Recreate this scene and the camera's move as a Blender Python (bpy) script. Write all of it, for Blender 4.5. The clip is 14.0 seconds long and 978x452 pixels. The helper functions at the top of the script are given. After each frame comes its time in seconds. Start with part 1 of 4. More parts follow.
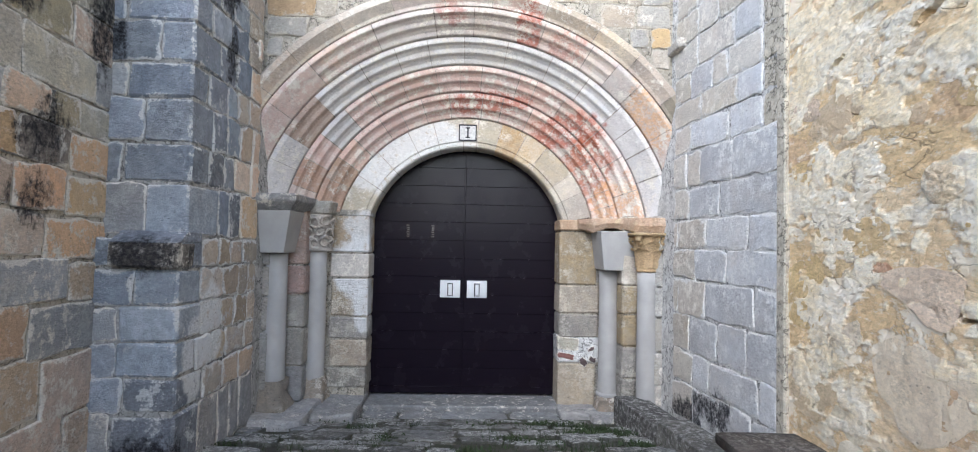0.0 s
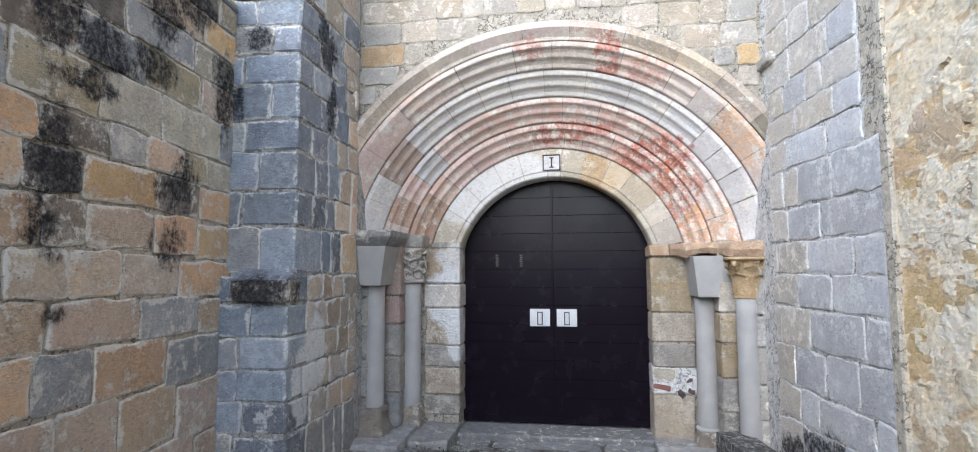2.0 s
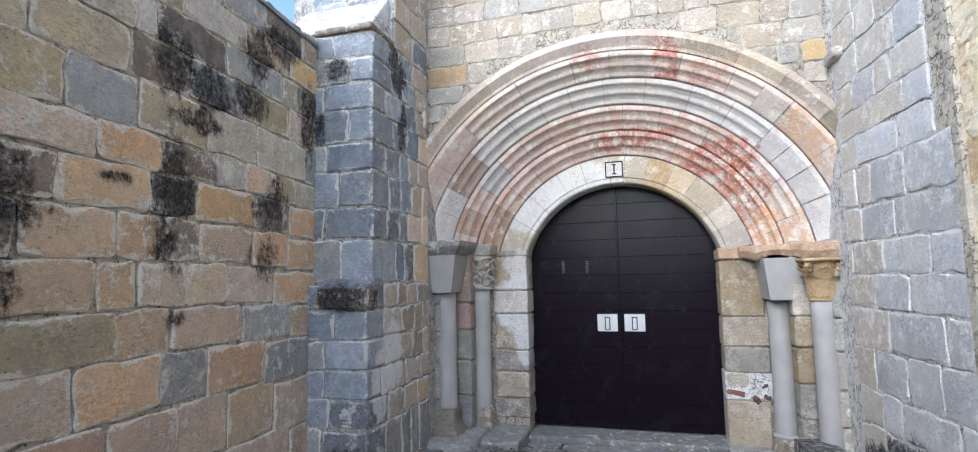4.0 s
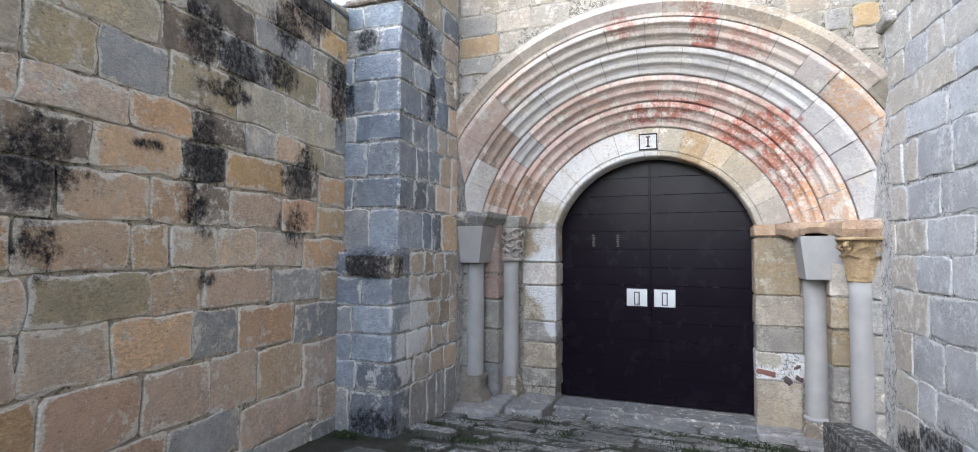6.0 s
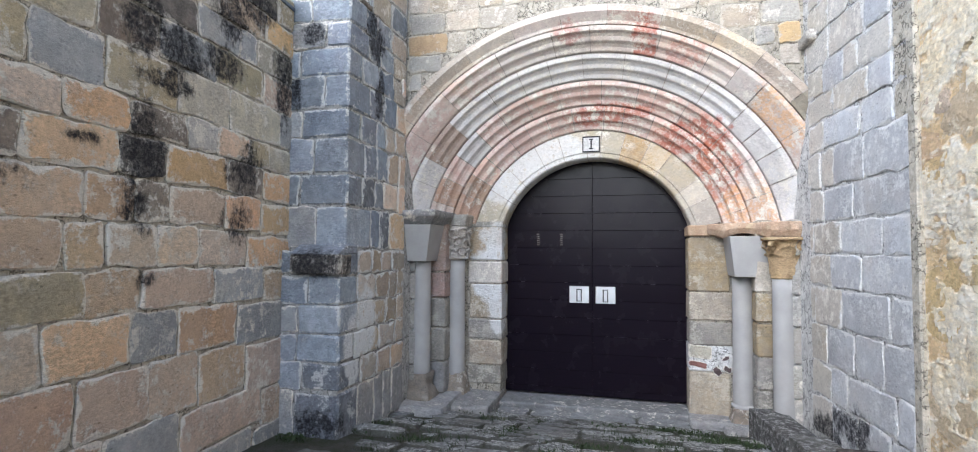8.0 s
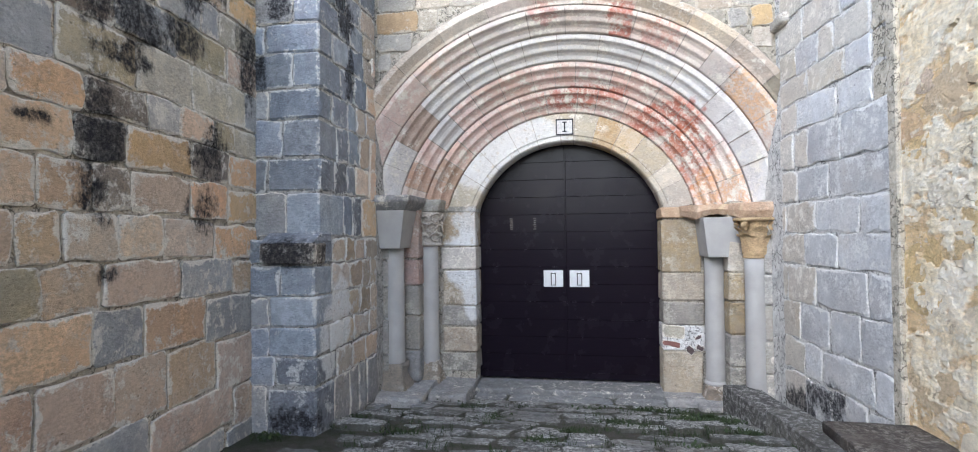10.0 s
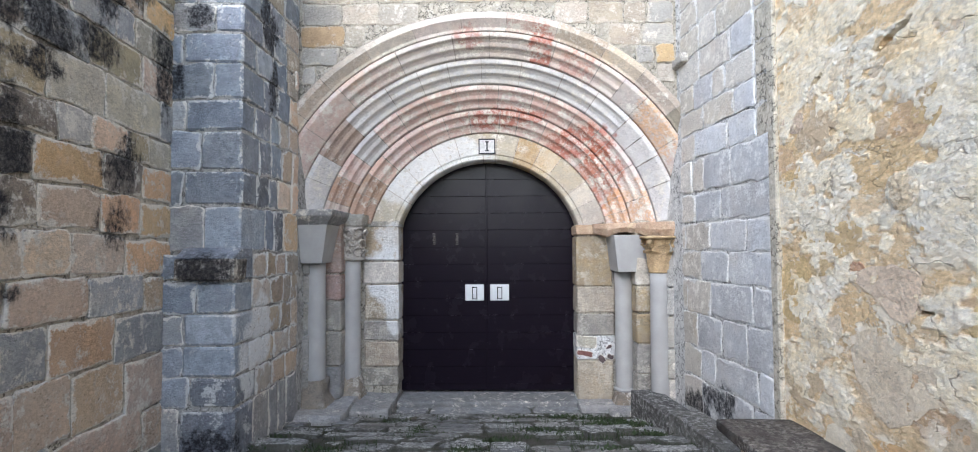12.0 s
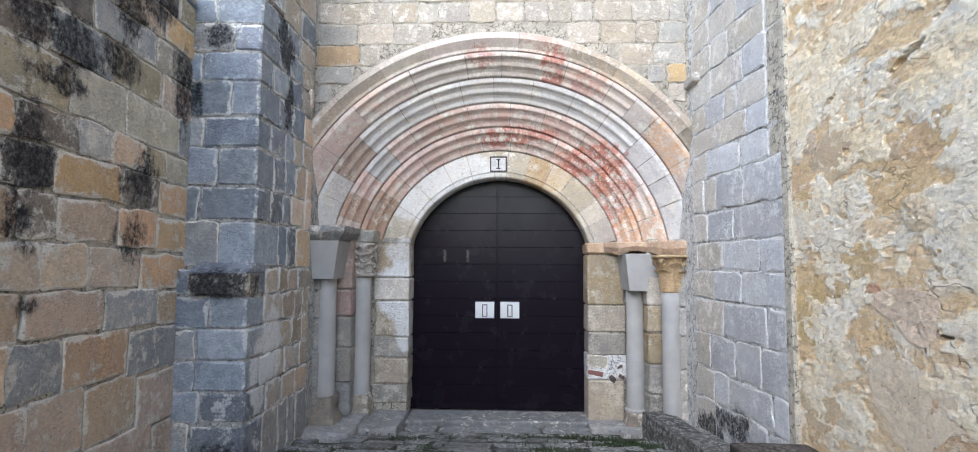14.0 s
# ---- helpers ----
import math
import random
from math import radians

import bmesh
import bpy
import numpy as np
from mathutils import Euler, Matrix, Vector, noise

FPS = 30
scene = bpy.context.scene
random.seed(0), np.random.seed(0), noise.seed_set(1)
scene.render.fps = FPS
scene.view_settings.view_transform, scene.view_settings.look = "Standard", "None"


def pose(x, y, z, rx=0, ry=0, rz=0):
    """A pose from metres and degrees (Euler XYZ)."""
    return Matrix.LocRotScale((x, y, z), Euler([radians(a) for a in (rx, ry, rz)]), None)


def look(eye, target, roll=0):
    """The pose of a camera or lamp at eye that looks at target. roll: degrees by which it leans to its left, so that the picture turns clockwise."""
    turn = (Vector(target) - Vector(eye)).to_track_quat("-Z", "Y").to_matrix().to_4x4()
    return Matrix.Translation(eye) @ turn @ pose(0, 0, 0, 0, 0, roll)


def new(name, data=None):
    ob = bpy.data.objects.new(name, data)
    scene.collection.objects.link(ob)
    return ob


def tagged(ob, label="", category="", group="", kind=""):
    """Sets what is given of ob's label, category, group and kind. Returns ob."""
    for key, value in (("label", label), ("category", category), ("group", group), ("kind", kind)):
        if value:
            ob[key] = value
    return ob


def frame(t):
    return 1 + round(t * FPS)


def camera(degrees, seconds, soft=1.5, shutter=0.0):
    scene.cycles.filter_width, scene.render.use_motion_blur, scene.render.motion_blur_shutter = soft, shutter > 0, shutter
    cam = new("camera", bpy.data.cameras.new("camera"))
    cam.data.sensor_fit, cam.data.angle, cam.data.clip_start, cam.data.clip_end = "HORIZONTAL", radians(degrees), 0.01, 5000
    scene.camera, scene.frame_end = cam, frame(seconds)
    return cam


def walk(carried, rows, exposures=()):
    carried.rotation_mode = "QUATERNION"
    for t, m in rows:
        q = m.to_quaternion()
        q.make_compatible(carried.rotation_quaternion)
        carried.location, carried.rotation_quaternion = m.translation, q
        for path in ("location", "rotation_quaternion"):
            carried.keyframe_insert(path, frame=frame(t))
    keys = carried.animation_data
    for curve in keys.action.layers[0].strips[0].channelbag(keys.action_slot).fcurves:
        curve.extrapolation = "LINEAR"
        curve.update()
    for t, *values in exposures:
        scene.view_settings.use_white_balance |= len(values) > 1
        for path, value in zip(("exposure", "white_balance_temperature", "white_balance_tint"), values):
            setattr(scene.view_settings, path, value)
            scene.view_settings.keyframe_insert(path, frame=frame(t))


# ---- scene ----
cam = camera(84.6, 14.0, soft=1.0)
METRES, EYE, TILT, LEAN, TURN = 2.0, 1.5, 0.0, 0.0, 0.0
PATH = [
    (0, (0.058, -5.911, 1.634), (0.128, -3.913, 1.703), 1.2),
    (0.5, (0.076, -5.904, 1.646), (0.143, -3.908, 1.756), 1.3),
    (1, (0.085, -5.916, 1.656), (0.105, -3.921, 1.793), 0.5),
    (1.5, (0.138, -5.909, 1.665), (-0.051, -3.922, 1.798), 0.6),
    (2, (0.207, -5.986, 1.677), (-0.095, -4.015, 1.836), -0.2),
    (2.5, (0.234, -6.13, 1.687), (-0.095, -4.166, 1.871), -0.1),
    (3, (0.274, -6.18, 1.69), (-0.126, -4.23, 1.886), -0.0),
    (3.2, (0.25, -6.187, 1.682), (-0.179, -4.244, 1.886), -0.5),
    (5.3, (0.523, -6.137, 1.648), (-0.209, -4.28, 1.772), 0.2),
    (5.5, (0.525, -6.137, 1.652), (-0.209, -4.28, 1.762), 0.3),
    (6, (0.52, -6.133, 1.647), (-0.214, -4.275, 1.739), 0.3),
    (6.5, (0.55, -6.127, 1.659), (-0.169, -4.262, 1.736), 0.3),
    (7, (0.499, -6.123, 1.648), (-0.145, -4.231, 1.73), 0.6),
    (7.5, (0.474, -6.158, 1.653), (-0.114, -4.248, 1.739), 0.6),
    (8, (0.44, -6.208, 1.654), (-0.075, -4.277, 1.739), 0.4),
    (8.2, (0.433, -6.221, 1.654), (-0.047, -4.282, 1.739), 0.3),
    (10.3, (0.177, -6.142, 1.647), (-0.165, -4.171, 1.676), -0.7),
    (10.5, (0.184, -6.153, 1.644), (-0.17, -4.185, 1.68), -0.1),
    (11, (0.149, -6.234, 1.664), (0.015, -4.239, 1.73), -0.8),
    (11.5, (0.117, -6.297, 1.683), (0.075, -4.298, 1.752), -0.6),
    (12, (0.114, -6.302, 1.684), (0.086, -4.304, 1.758), -0.3),
    (12.5, (0.116, -6.297, 1.683), (0.096, -4.299, 1.759), 0.7),
    (13, (0.114, -6.301, 1.685), (0.092, -4.304, 1.787), 0.7),
    (13.5, (0.112, -6.305, 1.687), (0.07, -4.31, 1.815), 0.5),
    (14, (0.11, -6.309, 1.688), (0.043, -4.315, 1.825), 0.3),
]
walk(cam, [(t, look(eye, target, roll)) for t, eye, target, roll in PATH], [(0.0, 1.32, 5650, 9), (3.2, 1.32, 5650, 9), (5.5, 1.34, 5650, 9), (8.2, 1.39, 5650, 9), (11.5, 1.36, 5650, 9), (14.0, 1.26, 5650, 9)])

# ---- world and light ----
world = bpy.data.worlds.new("world")
scene.world = world
world.use_nodes = True
SUN_DIR = Vector((-0.27, -0.74, 0.50)).normalized()
wn = world.node_tree.nodes
sky = wn.new("ShaderNodeTexSky")
sky.sky_type = "NISHITA"
sky.sun_disc = False
sky.sun_elevation = math.asin(SUN_DIR.z)
sky.sun_rotation = math.atan2(SUN_DIR.x, SUN_DIR.y)
sky.air_density, sky.dust_density = 1.0, 1.5
world.node_tree.links.new(sky.outputs[0], wn["Background"].inputs[0])
wn["Background"].inputs[1].default_value = 0.15
sun_data = bpy.data.lights.new("sun", "SUN")
sun_data.energy, sun_data.angle, sun_data.color = 1.5, radians(80), (1.0, 0.98, 0.95)
sun = new("sun", sun_data)
sun.matrix_world = look(SUN_DIR * 30, (0, 0, 0))

# ---- materials ----


class Nodes:
    """A small wrapper to write node materials."""

    def __init__(self, name):
        self.mat = bpy.data.materials.new(name)
        self.mat.use_nodes = True
        self.tree = self.mat.node_tree
        self.bsdf = self.tree.nodes["Principled BSDF"]
        self.geo = self.add("ShaderNodeNewGeometry")
        self.info = self.add("ShaderNodeObjectInfo")
        self.pos = self.geo.outputs["Position"]

    def add(self, kind):
        return self.tree.nodes.new(kind)

    def link(self, a, b):
        self.tree.links.new(a, b)

    def put(self, sock, value):
        if hasattr(value, "default_value"):
            self.link(value, sock)
        else:
            sock.default_value = value

    def noise(self, scale, detail=6.0, rough=0.6, stretch=None, lump=0.0):
        n = self.add("ShaderNodeTexNoise")
        n.inputs["Scale"].default_value, n.inputs["Detail"].default_value = scale, detail
        n.inputs["Roughness"].default_value, n.inputs["Distortion"].default_value = rough, lump
        src = self.pos
        if stretch:
            m = self.add("ShaderNodeMapping")
            m.inputs["Scale"].default_value = stretch
            self.link(self.pos, m.inputs["Vector"])
            src = m.outputs[0]
        self.link(src, n.inputs["Vector"])
        return n.outputs["Fac"]

    def cells(self, scale, feature="F1", stretch=None):
        n = self.add("ShaderNodeTexVoronoi")
        n.feature = feature
        n.inputs["Scale"].default_value = scale
        src = self.pos
        if stretch:
            m = self.add("ShaderNodeMapping")
            m.inputs["Scale"].default_value = stretch
            self.link(self.pos, m.inputs["Vector"])
            src = m.outputs[0]
        self.link(src, n.inputs["Vector"])
        return n

    def ramp(self, fac, lo, hi, a=0.0, b=1.0):
        n = self.add("ShaderNodeMapRange")
        n.interpolation_type = "SMOOTHSTEP"
        for k, v in zip(("Value", "From Min", "From Max", "To Min", "To Max"), (fac, lo, hi, a, b)):
            self.put(n.inputs[k], v)
        return n.outputs[0]

    def math(self, op, a, b=0.0):
        n = self.add("ShaderNodeMath")
        n.operation = op
        self.put(n.inputs[0], a)
        self.put(n.inputs[1], b)
        return n.outputs[0]

    def mix(self, fac, a, b, blend="MIX"):
        n = self.add("ShaderNodeMix")
        n.data_type, n.blend_type = "RGBA", blend
        self.put(n.inputs["Factor"], fac)
        for sock, v in ((n.inputs[6], a), (n.inputs[7], b)):
            self.put(sock, (*v, 1) if isinstance(v, tuple) and len(v) == 3 else v)
        return n.outputs[2]

    def blob(self, centre, radii, ragged=0.9, scale=7.0, soft=0.0, wobble=None):
        """A ragged patch round a place of the wall: 1 inside, 0 outside; wobble is a shared noise for its edge."""
        m = self.add("ShaderNodeMapping")
        m.vector_type = "TEXTURE"
        m.inputs["Location"].default_value, m.inputs["Scale"].default_value = centre, radii
        self.link(self.pos, m.inputs["Vector"])
        ln = self.add("ShaderNodeVectorMath")
        ln.operation = "LENGTH"
        self.link(m.outputs[0], ln.inputs[0])
        d = self.math("ADD", ln.outputs["Value"], self.math("MULTIPLY", self.math("SUBTRACT", wobble if wobble is not None else self.noise(scale, 7, 0.65), 0.5), ragged * 2.2))
        return self.ramp(d, 1.05 + soft, 0.75 - soft)

    def bump(self, height, strength, dist):
        n = self.add("ShaderNodeBump")
        n.inputs["Strength"].default_value, n.inputs["Distance"].default_value = strength, dist
        self.link(height, n.inputs["Height"])
        self.link(n.outputs[0], self.bsdf.inputs["Normal"])

    def done(self, colour, rough=0.9, shine=0.3):
        self.bsdf.inputs["Specular IOR Level"].default_value = shine
        self.put(self.bsdf.inputs["Base Color"], (*colour, 1) if isinstance(colour, tuple) and len(colour) == 3 else colour)
        self.put(self.bsdf.inputs["Roughness"], rough)
        return self.mat


BLACK = (0.018, 0.018, 0.022)
LIME = (0.74, 0.70, 0.62)
# soot and water stains on the left wall and on the buttress: centre, radii
STAINS = [
    ((-2.2, -4.80, 2.00), (0.5, 0.24, 0.22)), ((-2.2, -4.74, 1.66), (0.5, 0.13, 0.13)), ((-2.2, -4.24, 2.19), (0.5, 0.16, 0.05)),
    ((-2.2, -3.83, 2.22), (0.5, 0.15, 0.26)), ((-2.2, -3.84, 1.88), (0.5, 0.11, 0.14)), ((-2.2, -3.86, 2.88), (0.5, 0.20, 0.16)), ((-2.2, -3.55, 2.84), (0.5, 0.24, 0.13)), ((-2.2, -3.22, 2.92), (0.5, 0.18, 0.10)),
    ((-2.2, -2.92, 2.22), (0.5, 0.20, 0.20)), ((-2.2, -2.95, 1.84), (0.5, 0.19, 0.18)), ((-2.2, -3.78, 1.47), (0.5, 0.07, 0.06)), ((-2.2, -3.65, 2.62), (0.5, 0.22, 0.07)), ((-2.42, -2.40, 3.0), (0.2, 0.13, 0.4)), ((-2.2, -3.10, 3.25), (0.5, 0.2, 0.16)), ((-2.2, -2.79, 3.45), (0.5, 0.3, 0.12)),
    ((-2.0, -2.42, 1.52), (0.17, 0.3, 0.11)), ((-2.15, -2.3, 3.45), (0.10, 0.3, 0.10)), ((-1.8, -1.75, 3.6), (0.3, 0.2, 0.2)), ((-1.8, -1.72, 3.0), (0.2, 0.09, 0.22)), ((-2.0, -2.42, 0.25), (0.2, 0.2, 0.14)),
]


def stained(n, stains, apart=0.0):
    """How black the soot and the run-off water have left the wall: drips and blotches with torn edges."""
    wobble = n.math("ADD", n.math("MULTIPLY", n.noise(4.2, 9, 0.75, (1, 1, 0.4)), 0.6), n.math("MULTIPLY", n.noise(13, 9, 0.8), 0.4))
    wobble = n.math("ADD", wobble, n.math("MULTIPLY", n.math("SUBTRACT", n.info.outputs["Random"], 0.5), apart))
    dark = None
    for centre, radii in stains:
        b = n.blob(centre, radii, 2.3, 0, 0.22, wobble)
        dark = b if dark is None else n.math("MAXIMUM", dark, b)
    return n.math("MULTIPLY", dark, n.ramp(n.noise(26, 9, 0.85), 0.42, 0.66, 1.0, 0.35))


def stone(name, base, vary=0.25, second=None, grain=1.0, stains=(), lime=0.0, limes=(), reds=(), lichen=LIME, smear=(0.80, 0.76, 0.68), spread=0.74, speck=9):
    """Weathered building stone: base and second colours, a shade of its own for each block, grain, pits, lime specks,
    stains, and relief shading put into the colour.
    """
    n = Nodes(name)
    second = second or tuple(c * 0.72 for c in base)
    big, mid, fine, rough_ = n.noise(2.3, 5), n.noise(11, 8, 0.7), n.noise(85, 7, 0.8), n.noise(22, 10, 0.82)
    col = n.mix(n.ramp(mid, 0.40, 0.60), base, second)
    col = n.mix(n.ramp(big, 0.45, 0.75, 0, 0.55), col, tuple(min(1, c * k) for c, k in zip(base, (1.12, 1.0, 0.84))))
    col = n.mix(n.ramp(n.noise(4.5, 6, 0.65), 0.42, 0.64, 0.0, 0.65), col, tuple(c * k for c, k in zip(second, (0.86, 0.84, 0.86))))
    spots = n.cells(26)
    col = n.mix(n.ramp(spots.outputs["Distance"], 0.14, 0.05, 0.0, 0.35), col, tuple(c * 0.35 for c in base))
    tint = n.add("ShaderNodeHueSaturation")
    r = n.info.outputs["Random"]
    n.put(tint.inputs["Value"], n.ramp(r, 0, 1, 1 - vary, 1 + vary))
    n.put(tint.inputs["Saturation"], n.ramp(n.math("FRACT", n.math("MULTIPLY", r, 7.31)), 0, 1, 0.7, 1.2))
    n.put(tint.inputs["Hue"], n.ramp(n.math("FRACT", n.math("MULTIPLY", r, 13.7)), 0, 1, 0.491, 0.505))
    n.link(col, tint.inputs["Color"])
    col = n.mix(n.ramp(fine, 0.40, 0.62, 0.0, 0.14), tint.outputs[0], tuple(c * 0.5 for c in base))
    col = n.mix(n.ramp(rough_, 0.56, 0.66, 0.0, 0.22), col, tuple(min(0.85, c * 1.35) for c in base))
    col = n.mix(n.ramp(rough_, 0.40, 0.32, 0.0, 0.5), col, tuple(c * 0.45 for c in base))
    for centre, radii, hue, amount in reds:
        col = n.mix(n.math("MULTIPLY", n.blob(centre, radii, 0.8, 9), n.ramp(n.noise(20, 8, 0.75), 0.36, 0.54, 0, 0.82 * amount)), col, hue)
    if lime:
        worn = n.math("MULTIPLY", n.ramp(n.noise(speck, 9, 0.8), 0.60 - 0.22 * lime, 0.66 - 0.16 * lime), n.ramp(n.noise(1.7, 3), 0.35, 0.6))
        col = n.mix(worn, col, lichen)
    for centre, radii, amount in limes:
        patch = n.math("MULTIPLY", n.blob(centre, radii, 0.55, 6), n.ramp(n.noise(16, 9, 0.75), 0.34, 0.46, 0, amount))
        col = n.mix(patch, col, (0.72, 0.725, 0.72))
    rim = n.add("ShaderNodeAttribute")
    rim.attribute_name = "rim"
    over = n.math("ADD", rim.outputs["Fac"], n.math("MULTIPLY", n.math("SUBTRACT", n.noise(7, 10, 0.82), 0.5), 2.6))
    col = n.mix(n.math("MULTIPLY", n.ramp(over, spread, spread + 0.09, 0, 0.85), n.ramp(rim.outputs["Fac"], 0.02, 0.2)), col, smear)
    if stains:
        col = n.mix(stained(n, stains, 0.13), col, BLACK)
    k = min(1.1, max(0.6, grain))
    # relief shading painted into the colour: shaded hollows, lit crests, in patches
    worn_ = n.ramp(n.noise(3.6, 6, 0.65), 0.40, 0.62, 0.3, 1.0)
    relief_shade = n.noise(38, 8, 0.8, (1, 1, 1.8))
    col = n.mix(worn_, col, n.ramp(relief_shade, 0.36, 0.64, 1 - 0.30 * k, 1 + 0.18 * k), "MULTIPLY")
    # the shade inside small holes, as dark colour only
    holes = n.math("MULTIPLY", n.ramp(n.cells(21, stretch=(1, 1, 1.7)).outputs["Distance"], 0.22, 0.12), n.ramp(n.noise(7, 5), 0.50, 0.58))
    col = n.mix(n.math("MULTIPLY", holes, 0.6 * k), col, tuple(c * 0.28 for c in base))
    pits = n.cells(55)
    height = n.math("ADD", n.math("ADD", n.math("MULTIPLY", fine, 0.4), n.math("MULTIPLY", rough_, 0.7)), n.math("ADD", n.math("MULTIPLY", mid, 0.8), n.ramp(pits.outputs["Distance"], 0.0, 0.25, -0.22, 0)))
    n.bump(height, 0.85, 0.018 * grain)
    return n.done(col, n.ramp(mid, 0.3, 0.7, 0.82, 0.97))


def mortar(name, base, speck=0.4, stains=(), relief=0.02):
    n = Nodes(name)
    mid, fine = n.noise(8, 8, 0.7), n.noise(60, 8, 0.8)
    col = n.mix(n.ramp(mid, 0.35, 0.65), base, tuple(c * 0.66 for c in base))
    col = n.mix(n.ramp(n.noise(20, 9, 0.8), 0.54, 0.60, 0, speck), col, (0.66, 0.65, 0.62))
    col = n.mix(n.ramp(n.noise(14, 7, 0.7), 0.38, 0.30, 0, 0.8), col, tuple(c * 0.3 for c in base))
    if stains:
        col = n.mix(n.math("MULTIPLY", stained(n, stains), 0.8), col, BLACK)
    col = n.mix(1.0, col, n.ramp(n.noise(42, 9, 0.88), 0.38, 0.62, 0.76, 1.14), "MULTIPLY")
    # cracks in the joints: their shadow lines drawn as dark colour, without relief
    crack_shade = n.math("MULTIPLY", n.ramp(n.math("ABSOLUTE", n.math("SUBTRACT", n.noise(9, 6, 0.6), 0.5)), 0.022, 0.006), n.ramp(n.noise(3.1, 4), 0.36, 0.50))
    col = n.mix(n.math("MULTIPLY", crack_shade, 0.85), col, tuple(c * 0.12 for c in base))
    n.bump(n.math("ADD", mid, n.math("MULTIPLY", fine, 0.5)), 0.9, relief)
    return n.done(col, 0.95)


RED = (0.40, 0.095, 0.05)
PINK = (0.57, 0.37, 0.31)
RUST = (0.68, 0.39, 0.18)
SIDE_LIME = [((-1.8, -1.92, 1.0), (0.3, 0.22, 0.34), 0.95), ((-1.8, -2.15, 0.80), (0.3, 0.14, 0.34), 0.95)]
MAT = {
    "tan": stone("tan_sandstone", (0.74, 0.56, 0.375), 0.14, (0.65, 0.485, 0.32), 1, STAINS, 0.4, spread=0.62),
    "tan_ringed": stone("tan_stone_ringed_with_lime", (0.70, 0.54, 0.36), 0.05, (0.62, 0.475, 0.315), 1, STAINS, 0.4, smear=(0.78, 0.77, 0.73)),
    "orange": stone("orange_sandstone", (0.63, 0.445, 0.285), 0.10, (0.56, 0.395, 0.26), 1, STAINS, 0.3, spread=0.62),
    "pinkish": stone("pink_sandstone", (0.74, 0.56, 0.40), 0.12, (0.60, 0.46, 0.335), 1, STAINS, 0.45),
    "olive": stone("olive_sandstone", (0.60, 0.535, 0.39), 0.18, (0.48, 0.435, 0.33), 1.2, STAINS, 0.4, spread=0.62),
    "grey": stone("grey_sandstone", (0.47, 0.475, 0.47), 0.14, (0.37, 0.38, 0.39), 1, STAINS, 0.4),
    "soot": stone("sooty_sandstone", (0.34, 0.295, 0.24), 0.3, (0.20, 0.175, 0.15), 1, STAINS, 0.4),
    "white": stone("pale_limewashed_stone", (0.68, 0.65, 0.60), 0.12, (0.56, 0.535, 0.49), 1, STAINS, 0.5),
    "blue": stone("blue_grey_stone", (0.37, 0.415, 0.48), 0.24, (0.265, 0.30, 0.35), 1.2, STAINS, 0.16, SIDE_LIME, lichen=(0.60, 0.61, 0.61), smear=(0.70, 0.70, 0.68), spread=0.70),
    "blue_dark": stone("dark_blue_grey_stone", (0.28, 0.31, 0.365), 0.25, (0.19, 0.21, 0.25), 1.2, STAINS, 0.35, SIDE_LIME, lichen=(0.60, 0.61, 0.61), smear=(0.70, 0.70, 0.68), spread=0.70),
    "side": stone("buttress_side_stone", (0.54, 0.465, 0.37), 0.2, (0.45, 0.39, 0.315), 1.2, STAINS, 0.25, SIDE_LIME, lichen=(0.60, 0.61, 0.61), smear=(0.70, 0.70, 0.68), spread=0.70),
    "ashlar": stone("pale_grey_ashlar", (0.60, 0.607, 0.615), 0.14, (0.52, 0.527, 0.535), 0.9, (((1.95, -1.75, 0.40), (0.4, 0.28, 0.15)), ((1.92, -1.35, 0.25), (0.4, 0.4, 0.13))), 0.5, lichen=(0.70, 0.70, 0.68), smear=(0.72, 0.71, 0.68), spread=0.76),
    "ashlar_warm": stone("pale_warm_ashlar", (0.60, 0.56, 0.485), 0.1, (0.53, 0.495, 0.43), 0.9, (((1.92, -1.35, 0.25), (0.4, 0.4, 0.13)),), 0.5, smear=(0.70, 0.69, 0.66)),
    "facade": stone("pale_facade_stone", (0.50, 0.445, 0.36), 0.12, (0.45, 0.405, 0.33), 1, (), 0.45, smear=(0.50, 0.455, 0.38)),
    "facade_grey": stone("grey_facade_stone", (0.45, 0.43, 0.385), 0.13, (0.39, 0.375, 0.34), 1, (), 0.4, smear=(0.50, 0.455, 0.38)),
    "facade_gold": stone("golden_facade_stone", (0.58, 0.44, 0.24), 0.1, (0.50, 0.38, 0.21), 1, (), 0.1, smear=(0.50, 0.455, 0.38)),
    "facade_brown": stone("brown_facade_stone", (0.46, 0.35, 0.24), 0.1, (0.38, 0.285, 0.195), 1, (), 0.2, smear=(0.50, 0.455, 0.38)),
}
